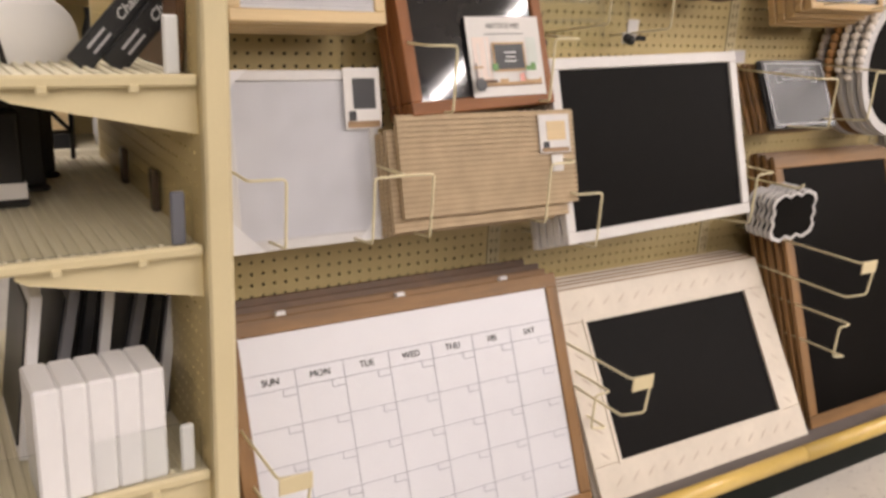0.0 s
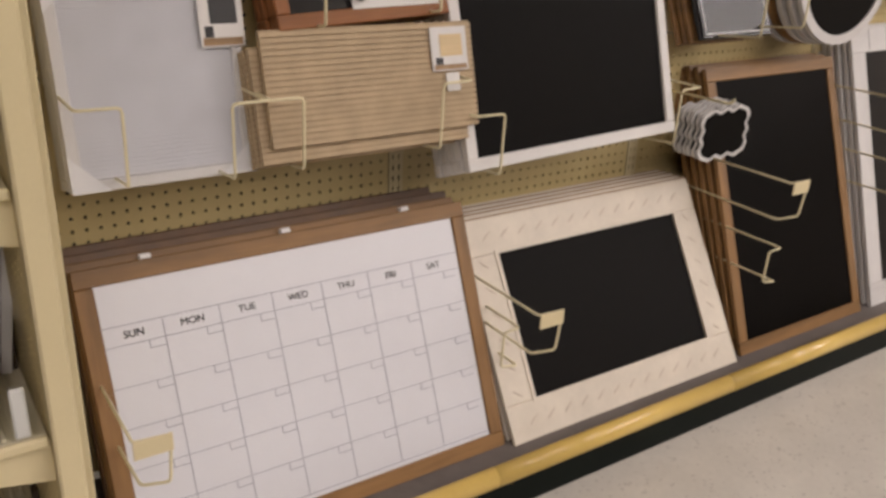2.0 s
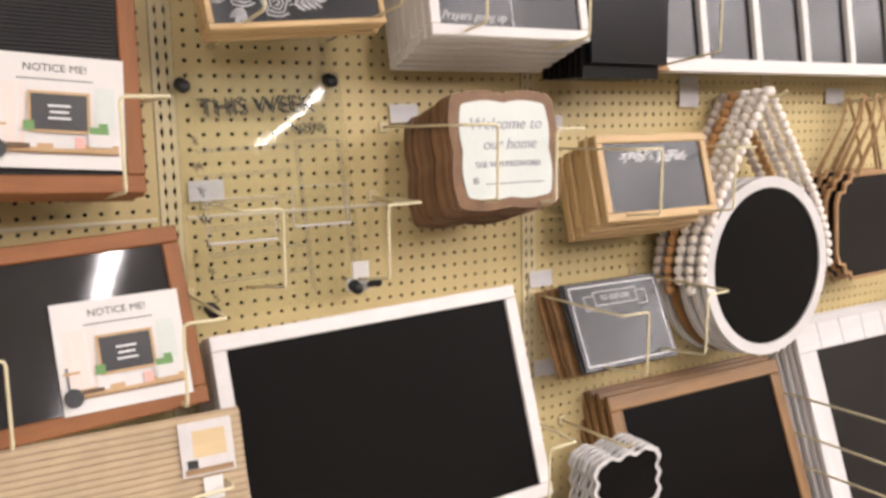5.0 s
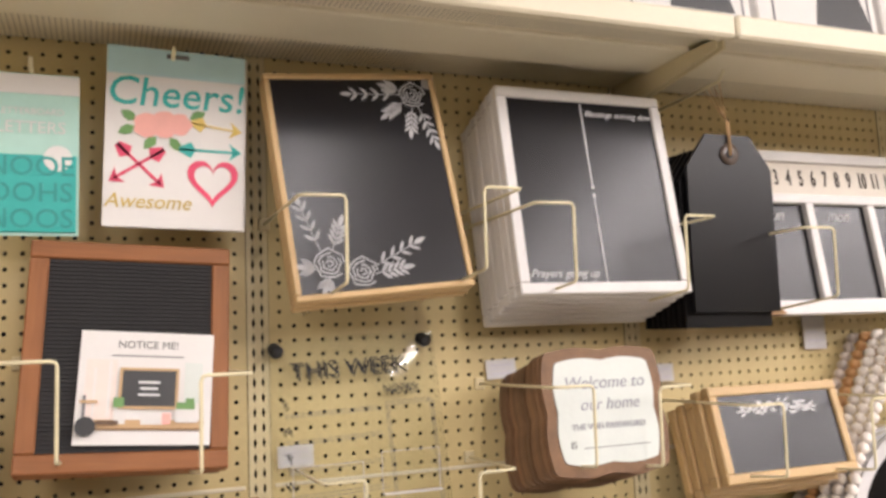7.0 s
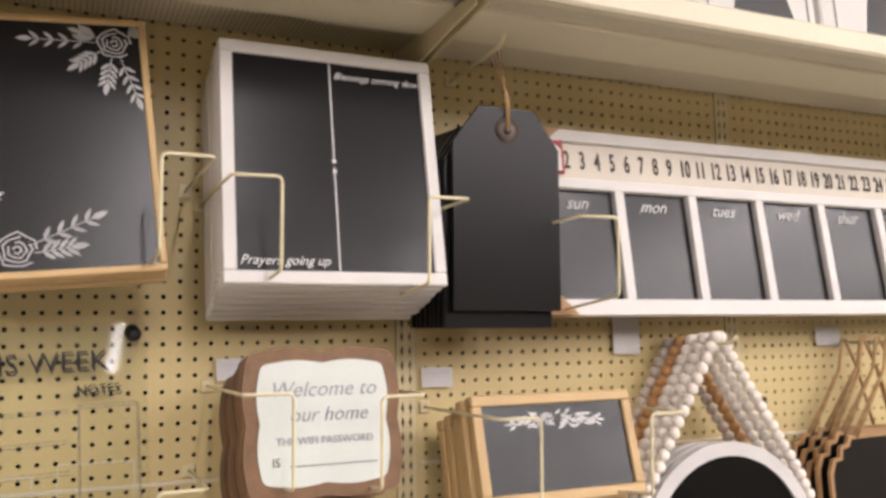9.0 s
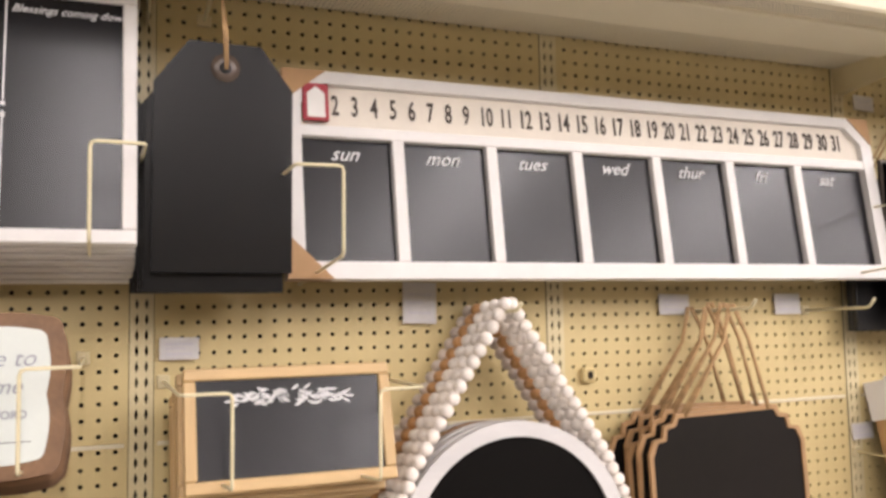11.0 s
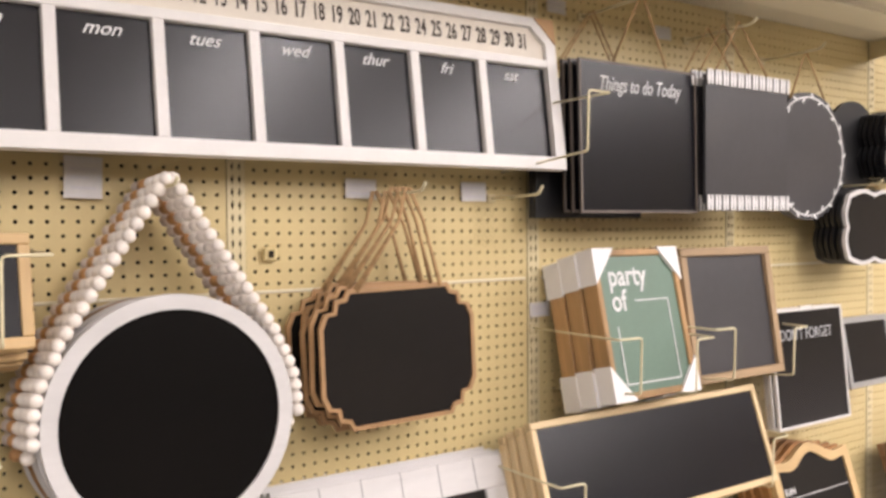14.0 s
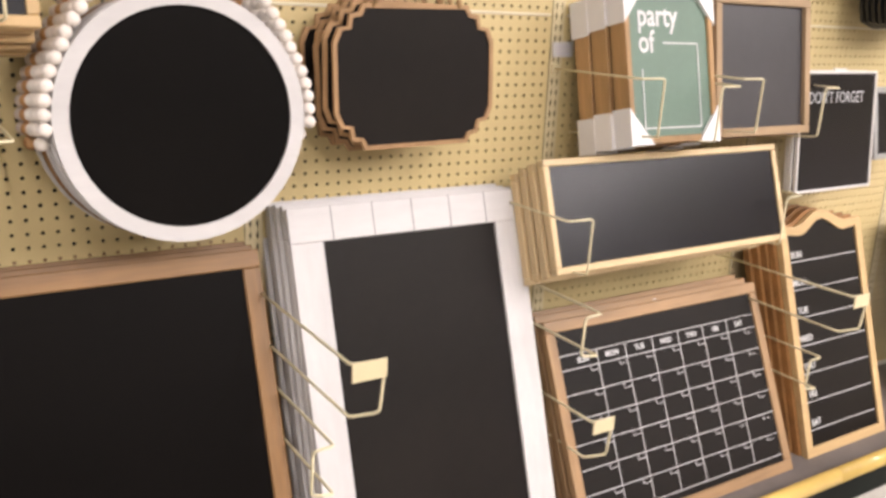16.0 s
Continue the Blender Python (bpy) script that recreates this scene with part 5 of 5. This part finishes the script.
framed("chalkboard", "dark chalkboard in a dark brown frame leaning on the deck", "chalkboard",
       (3.76, 4.15, -0.33, 0.118, -0.12, 0.72), 0.04, 0.022, MDF, CHALK, 3, 0.024, "dark framed chalkboards", 0.005)

letter_board("letter_board", "letter board in a pale natural wood frame on wire brackets", (-0.728, -0.43, -0.215, 1.207, -0.14, 1.52), 0.022, PALE, GREYF, 5, 0.026,
             "pale framed letter boards", 0.0075)

# wrapped sticker packs
ch = thing("sticker_pack", "hanging sticker pack with a cheerful hand-lettered print", "sticker pack", pose(-0.146, -0.105, 1.748, 0, 1.6, 0), "sticker packs")
part("backing_card", box(0.213, 0.0015, 0.29, 0.0005, (0, 0, 0.145)), CARD, ch, "white backing card")
stack(ch, 3, 0.006, "sticker packs", 0.006, dx=0.003)
part("header_band", box(0.213, 0.001, 0.045, 0, (0, -0.0016, 0.267)), ICE, ch, "pale blue header")
part("hang_slot", box(0.035, 0.001, 0.007, 0, (0, -0.0022, 0.279)), INKG, ch)
write("Cheers!", 0.066, 0.0, 0.215, TEAL, ch, -0.002, shear=0.12, bold=0.006)
bm = bmesh.new()
for x, z, r in ((-0.045, 0.163, 0.02), (-0.018, 0.166, 0.022), (0.005, 0.168, 0.018)):
    bm.faces.new([bm.verts.new((x + r * (1 + 0.12 * math.cos(5 * k * math.tau / 20)) * math.cos(k * math.tau / 20), -0.002 - r * 0.02, z + r * math.sin(k * math.tau / 20))) for k in range(20)])
part("flower_print", done(bm), BLUSH, ch, "pink flower print")
bm = bmesh.new()
for x, z, a in ((-0.06, 0.17, 2.6), (-0.062, 0.16, 3.6), (0.02, 0.178, 0.5), (-0.03, 0.146, 4.0), (-0.01, 0.146, 5.4)):
    leaf(bm, x, z, a, 0.028, 0.016, -0.0021)
part("leaf_print", done(bm), LEAF, ch, "green leaf print")


def arrow(x, z, a, ln, material, wd=0.004):
    bm = bmesh.new()
    m = Matrix.Translation((x, -0.0022, z)) @ Matrix.Rotation(-a, 4, "Y")
    for pts in (((-ln / 2, -wd / 2), (ln / 2, -wd / 2), (ln / 2, wd / 2), (-ln / 2, wd / 2)), ((ln / 2 - 0.012, -0.014), (ln / 2 + 0.008, 0), (ln / 2 - 0.012, 0.014), (ln / 2 - 0.006, 0)),
                ((-ln / 2, -wd), (-ln / 2 + 0.018, -0.013), (-ln / 2 + 0.026, 0), (-ln / 2 + 0.018, 0.013), (-ln / 2, wd))):
        bm.faces.new([bm.verts.new(m @ Vector((u, 0, v))) for u, v in pts])
    part("arrow_print", done(bm), material, ch)


arrow(0.058, 0.168, -0.12, 0.075, GOLD, 0.003)
arrow(0.05, 0.128, 0.0, 0.09, TEAL, 0.004)
arrow(-0.055, 0.1, -0.75, 0.09, PINK, 0.005)
arrow(-0.055, 0.1, 0.6 + math.pi, 0.09, PINK, 0.005)
def heart(r):
    return [(r * 16 * math.sin(t) ** 3 / 16, r * (13 * math.cos(t) - 5 * math.cos(2 * t) - 2 * math.cos(3 * t) - math.cos(4 * t)) / 15) for t in [k * math.tau / 40 for k in range(40)]]


part("heart_print", ring_plate(heart(0.04), heart(0.029), -0.0022, -0.0017), PINK, ch, "pink heart outline", pose(0.058, 0, 0.08))
write("Awesome", 0.032, -0.04, 0.04, GOLD, ch, -0.002, shear=0.25)
peg_hook(-0.146, 2.02, 0.13, 0.016)
lt = thing("letter_pack", "mint and teal pack of plastic board letters", "letter pack", pose(-0.352, -0.10, 1.735), "letter packs")
part("backing_card", box(0.135, 0.0015, 0.25, 0.0005, (0, 0, 0.125)), MINT, lt, "mint printed card")
part("header_band", box(0.135, 0.001, 0.03, 0, (0, -0.0014, 0.233)), CARD, lt)
part("letter_sheet", box(0.128, 0.004, 0.118, 0.001, (0, -0.003, 0.064)), TEAL, lt, "teal plastic letter sheet")
for r, tx in enumerate(("NOOS", "OOHS", "NOOE")):
    write(tx, 0.042, 0.0, 0.024 + r * 0.04, mat("teal_raised", (0.02, 0.30, 0.27), 0.4, var=0.1), lt, -0.006, bold=0.01)
write("LETTERBOARD", 0.014, 0.0, 0.19, CARD, lt, -0.002)
write("LETTERS", 0.026, 0.0, 0.165, CARD, lt, -0.002)
part("round_label", plate(circle(0.02, 20), 0.0006), CARD, lt, "", pose(0.038, -0.006, 0.118))
peg_hook(-0.352, 1.985, 0.13, 0.016)

# brackets that hold the boards
for x, z, s, d, h in (
    (0.396, 1.770, 0.068, 0.295, 0.128),
    (0.752, 1.754, -0.068, 0.295, 0.128),
    (0.373, 1.792, -0.068, 0.295, 0.128),
    (0.952, 1.737, 0.068, 0.295, 0.128),
    (0.413, 1.474, 0.068, 0.295, 0.128),
    (0.675, 1.464, -0.068, 0.295, 0.128),
    (0.796, 1.422, 0.068, 0.295, 0.128),
    (1.139, 1.417, -0.068, 0.295, 0.128),
    (0.013, 1.772, 0.068, 0.295, 0.128),
    (-0.372, 1.547, 0.068, 0.295, 0.128),
    (-0.059, 1.520, -0.068, 0.295, 0.128),
    (-0.421, 0.933, 0.068, 0.275, 0.128),
    (0.003, 0.934, -0.068, 0.275, 0.128),
    (0.018, 0.861, 0.068, 0.275, 0.128),
    (0.672, 0.866, -0.068, 0.275, 0.128),
    (-0.356, 1.171, 0.068, 0.235, 0.128),
    (0.019, 1.188, -0.068, 0.235, 0.128),
    (0.766, 1.104, 0.068, 0.295, 0.128),
    (1.066, 1.119, -0.068, 0.295, 0.128),
    (-0.722, 0.944, 0.068, 0.275, 0.128),
    (-0.412, 0.933, -0.068, 0.275, 0.128),
    (0.059, 1.347, 0.068, 0.2, 0.128),
    (0.385, 1.341, -0.068, 0.2, 0.128),
    (2.258, 1.739, -0.068, 0.295, 0.128),
    (2.282, 1.200, 0.068, 0.295, 0.128),
    (2.606, 1.181, -0.068, 0.295, 0.128),
    (2.611, 1.198, 0.068, 0.295, 0.128),
    (2.109, 0.903, 0.068, 0.295, 0.128),
    (3.089, 1.166, -0.068, 0.23, 0.128),
    (2.953, 0.887, -0.068, 0.26, 0.128)):
    wire_bracket(x, z, s, d, h)
for x, z in ((0.457, 1.50), (0.79, 1.135), (0.06, 1.37), (0.80, 0.93), (2.30, 1.245), (-0.1, 1.93), (0.82, 1.475), (2.36, 2.0), (2.75, 1.98), (3.02, 1.55)):
    price_label(x, z)


# ---- goods on the high shelf ----
for k in range(14):
    x = -0.55 + k * 0.31
    cv = thing("canvas_print", "white canvas print with black triangle shapes", "canvas print", pose(x, -0.335, SHELF_Z + 0.001, -5, 0, 0), "canvas prints")
    part("canvas", box(0.295, 0.022, 0.40, 0.003, (0, 0.011, 0.20)), CARD, cv)
    part("printed_shape", plate([(-0.05, 0.0), (0.09, 0.0), (0.06, 0.09), (0.012, 0.3), (-0.03, 0.1)], 0.0008), BLK, cv, "black tree shape", pose(0.02 * (k % 3), -0.0012, 0.02))
    for lx_ in (-0.11, 0.128):
        part("printed_line", bars([(lx_, 0.2, 0.004, 0.38)]), INKG, cv)


# ---- the end rack with glass-fronted shelves ----
EX, EY0, EY1 = -0.828, -0.395, 0.42
endr = thing("end_rack", "almond end-of-aisle rack with pegboard back and posts", "shelf rack", pose(EX, 0, 0), kind="structure")
ep = holed(0.03, 30, 0.05, 84, PITCH, PITCH, 0.0042, 0.0036, 0.004, 0.80, 0.02, 2.2, depth=0.002)
part("pegboard_panel", ep, PEG, endr, "", pose(-0.006, EY1 - 0.01, 0, 0, 0, -90))
# same near-black sheet, set close behind the holes to darken them
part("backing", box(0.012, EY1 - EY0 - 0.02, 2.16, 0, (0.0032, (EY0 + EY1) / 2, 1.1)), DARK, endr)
part("end_panel", box(0.03, EY1 - EY0 - 0.06, 2.1, 0.002, (0.035, (EY0 + EY1) / 2, 1.06)), METAL, endr)
for y in (EY0, EY1):
    part("post", box(0.038, 0.034, 2.4, 0.004, (0.014, y, 1.2)), METAL, endr, "almond steel post")
SH_Z = (1.132, 0.873, 0.480, 0.15)
for j, z in enumerate(SH_Z):
    sh_ = thing("end_shelf", "almond ribbed metal shelf with a clear front guard", "shelf", pose(EX, 0, z), "end rack shelves")
    W, D = EY1 - EY0 - 0.02, 0.40
    part("tray", box(D, W, 0.012, 0.002, (-D / 2 - 0.008, (EY0 + EY1) / 2, -0.006)), SHELF, sh_)
    for k in range(21):
        part("ridge", box(0.008, W - 0.03, 0.006, 0.0015), SHELF, sh_, "", pose(-0.03 - k * 0.018, (EY0 + EY1) / 2, 0.0012))
    part("end_lip", box(D, 0.012, 0.018, 0.004, (-D / 2 - 0.008, EY0 + 0.004, -0.004)), METAL, sh_)
    for tx in (-0.10, -0.22, -0.34):
        part("lip_tab", box(0.014, 0.006, 0.012, 0.002, (tx, EY0 - 0.004, -0.014)), METAL, sh_, "pressed lip tab")
    part("front_lip", box(0.014, W, 0.03, 0.004, (-D - 0.012, (EY0 + EY1) / 2, -0.006)), METAL, sh_)
    for y in (EY0 + 0.016, EY1 - 0.016):
        part("bracket", plate([(0.006, -0.088), (0.006, -0.0135), (-0.27, -0.0135), (-0.272, -0.024), (-0.255, -0.034)], 0.003), METAL, sh_, "tapered steel bracket", pose(-0.001, y, 0))
    for cy, ch in ((-0.14, 0.075), (0.10, 0.07)):
        part("divider_clip", box(0.012, 0.026, ch, 0.002, (-0.018, cy, ch / 2)), SMOKE, sh_, "smoked plastic divider clip")
    part("side_guard", box(0.36, 0.004, 0.088, 0.001, (-0.2, EY0 + 0.012, 0.051)), ACRYL, sh_, "clear acrylic guard")
    part("guard_post", box(0.022, 0.010, 0.085, 0.003, (-0.04, EY0 + 0.02, 0.045)), (FOAM, mat("grey_guard", (0.2, 0.2, 0.24), 0.4), FOAM, FOAM)[j], sh_, "guard end post")

for k in range(5):
    wb = thing("white_box", "plain white box standing in a row", "box", pose(-0.922 - 0.039 * k, -0.325 - 0.002 * k, 0.482, 0, 0, 2), "white boxes")
    part("carton", box(0.0385, 0.11, 0.195, 0.004, (0, 0, 0.0975)), FOAM, wb)
rnd = random.Random(11)
for k in range(7):
    fr = thing("leaning_frame", "dark picture frame leaning behind the boxes", "picture frame", pose(-0.86 - 0.04 * k, -0.04 - 0.01 * k, 0.484, 0, 8 + 2 * (k % 3), 0), "leaning frames")
    part("frame", box(0.018, 0.26, 0.29, 0.002, (0, 0, 0.145)), (FOAM, BLK, INKG)[k % 3], fr)
    part("mount", box(0.004, 0.22, 0.25, 0, (-0.010, 0, 0.145)), BLK, fr)
for k, (bx_, by) in enumerate(((-1.075, -0.02), (-1.03, 0.09), (-1.125, 0.10), (-1.06, 0.21), (-1.15, 0.24), (-1.0, 0.2))):
    bo = thing("black_bottle", "tall black square-shouldered decorative bottle", "bottle", pose(bx_, by, 0.877, 0, 0, 6 * (k % 3)), "black bottles")
    part("body", joined([(0.078, 0.078, 0.012, 0, 0, 0.006), (0.066, 0.066, 0.155, 0, 0, 0.088), (0.048, 0.048, 0.024, 0, 0, 0.177), (0.032, 0.032, 0.05, 0, 0, 0.205)], 0.005), BLK, bo)
    if k == 0:
        part("label", box(0.07, 0.07, 0.028, 0, (0, 0, 0.028)), CARD, bo, "white paper label")
cross = thing("metal_stand", "black metal stand with crossed bars at the shelf's far end", "metal stand", pose(-0.955, 0.36, 0.877))
part("upright", tube([(-0.07, 0, 0), (-0.07, 0, 0.2)], 0.004, 6), BLK, cross)
part("upright", tube([(0.055, 0, 0), (0.055, 0, 0.2)], 0.005, 6), BLK, cross)
part("cross_bar", tube([(-0.07, 0, 0.06), (0.055, 0, 0.2)], 0.005, 6), BLK, cross)
part("cross_bar", tube([(-0.07, 0, 0.2), (0.055, 0, 0.06)], 0.005, 6), BLK, cross)
part("rail", tube([(-0.07, 0, 0.06), (0.055, 0, 0.06)], 0.005, 6), BLK, cross)
for k in range(2):
    sg = thing("marker_pack", "black chalk marker pack with white lettering", "marker pack", pose(-0.930 - 0.046 * k, -0.27 + 0.02 * k, 1.136, -6, 42, 0), "chalk marker packs")
    part("card", box(0.038, 0.012, 0.34, 0.002, (0, 0, 0.17)), BLK, sg)
    write("Chalk Marker", 0.022, 0.0, 0.155, CHALKW, sg, -0.0068, turn=90, shear=0.3, bold=0.01)
    part("small_print", bars([(-0.006 + 0.012 * j, 0.05, 0.004, 0.04) for j in range(2)], -0.0068), INKL, sg)
# added board: its dark colour gives the shaded end panel and dark goods
ds = thing("dark_board", "dark brown board standing in for shade and dark goods behind the marker packs", "board", pose(-0.848, -0.19, 1.136, 0, 4, 0))
part("board", box(0.014, 0.30, 0.24, 0.002, (0, 0, 0.12)), DKWOOD, ds)
wp = thing("round_plate", "round white plate on a shelf easel", "plate", pose(-1.03, -0.18, 1.15, -75, 0, 20))
part("dish", lathe([(0.004, 0.0), (0.05, 0.002), (0.085, 0.012), (0.087, 0.014), (0.05, 0.006), (0.004, 0.004)], 28), FOAM, wp, "", pose(0, 0, 0))
for k in range(3):
    ea = thing("display_easel", "black wire display easel", "easel", pose(-1.12 - 0.05 * k, -0.2 + 0.12 * k, 1.134), "display easels")
    part("leg", tube([(-0.05, 0, 0), (0, 0.02, 0.26)], 0.004, 6), BLK, ea)
    part("leg", tube([(0.05, 0, 0), (0, 0.02, 0.26)], 0.004, 6), BLK, ea)
    part("leg", tube([(0, 0.09, 0), (0, 0.02, 0.26)], 0.004, 6), BLK, ea)
stick = [(0.055, 0), (0.055, 0.008), (0.042, 0.018), (0.018, 0.03), (0.014, 0.05), (0.026, 0.062), (0.014, 0.078), (0.02, 0.11), (0.012, 0.135), (0.034, 0.15), (0.036, 0.165), (0.03, 0.165), (0.008, 0.16)]
for k in range(5):
    cs = thing("candlestick", "white turned wooden candlestick", "candlestick", pose(-0.945 - 0.07 * k, -0.26 + 0.07 * (k % 2), 0.155), "candlesticks")
    part("body", lathe([(r * 0.95, z * (1.4 + 0.2 * (k % 2))) for r, z in stick], 20), FOAM, cs)
wavy = [((0.16 + 0.008 * math.cos(9 * a)) * math.cos(a), (0.16 + 0.008 * math.cos(9 * a)) * math.sin(a)) for a in [k * math.tau / 72 for k in range(72)]]
rw = thing("scalloped_mirror", "round dark mirror in a white scalloped frame", "mirror", pose(-0.985, -0.02, 0.325, -12, 0, 16))
part("rim", ring_plate(wavy, [(x * 0.87, z * 0.87) for x, z in wavy], 0, 0.022), FOAM, rw, "white scalloped rim")
part("centre", plate(circle(0.142, 36), 0.006), BLK, rw, "dark glass", pose(0, 0.010, 0))

# ---- the aisle beyond the end rack ----
far = thing("far_shelf_rack", "cream metal shop rack in the next aisle", "shelf rack", pose(-1.25, 2.65, 0))
for z in (0.12, 0.50, 0.86, 1.22, 1.60, 1.98):
    part("shelf", box(2.6, 0.42, 0.032, 0.004, (0, 0, z)), SHELF, far)
part("back_panel", box(2.6, 0.012, 2.1, 0, (0, 0.225, 1.05)), PEG, far)
for x in (-1.29, -0.43, 0.43, 1.29):
    part("post", box(0.03, 0.04, 2.2, 0.003, (x, 0.2, 1.1)), METAL, far)
rnd = random.Random(5)
for z in (0.136, 0.516, 0.876, 1.236, 1.616):
    x = -1.2
    while x < 1.1:
        kind = rnd.random()
        w_, h_ = rnd.uniform(0.07, 0.16), rnd.uniform(0.14, 0.29)
        if kind < 0.4:
            g = thing("boxed_goods", "small boxed goods on the far rack", "box", pose(-1.25 + x + w_ / 2, 2.54, z), "goods on the far rack")
            part("carton", box(w_, 0.12, h_, 0.004, (0, 0, h_ / 2)), rnd.choice((FOAM, BLK, MDF, CARD)), g)
            part("printed_panel", box(w_ * 0.7, 0.001, h_ * 0.4, 0, (0, -0.0612, h_ * 0.55)), rnd.choice((INKG, CARD, PALE)), g)
        elif kind < 0.75:
            g = thing("glass_vase", "pale glass vase on the far rack", "vase", pose(-1.25 + x + w_ / 2, 2.54, z), "goods on the far rack")
            part("body", lathe([(w_ * 0.3, 0), (w_ * 0.45, h_ * 0.3), (w_ * 0.42, h_ * 0.6), (w_ * 0.2, h_ * 0.85), (w_ * 0.26, h_)], 16), rnd.choice((FOAM, FACE, BLK)), g)
        else:
            g = thing("lattice_lantern", "open metal lattice lantern on the far rack", "lantern", pose(-1.25 + x + w_ / 2, 2.54, z), "goods on the far rack")
            a = w_ * 0.45
            for sx in (-a, a):
                for sy in (-a, a):
                    part("bar", tube([(sx, sy, 0), (sx, sy, h_)], 0.005, 6), BLK, g)
            part("bar", tube([(-a, -a, 0), (a, -a, h_)], 0.004, 6), BLK, g)
            part("bar", tube([(a, -a, 0), (-a, -a, h_)], 0.004, 6), BLK, g)
            part("cap", box(2 * a + 0.012, 2 * a + 0.012, 0.012, 0.002, (0, 0, h_)), BLK, g)
        x += w_ + rnd.uniform(0.02, 0.09)
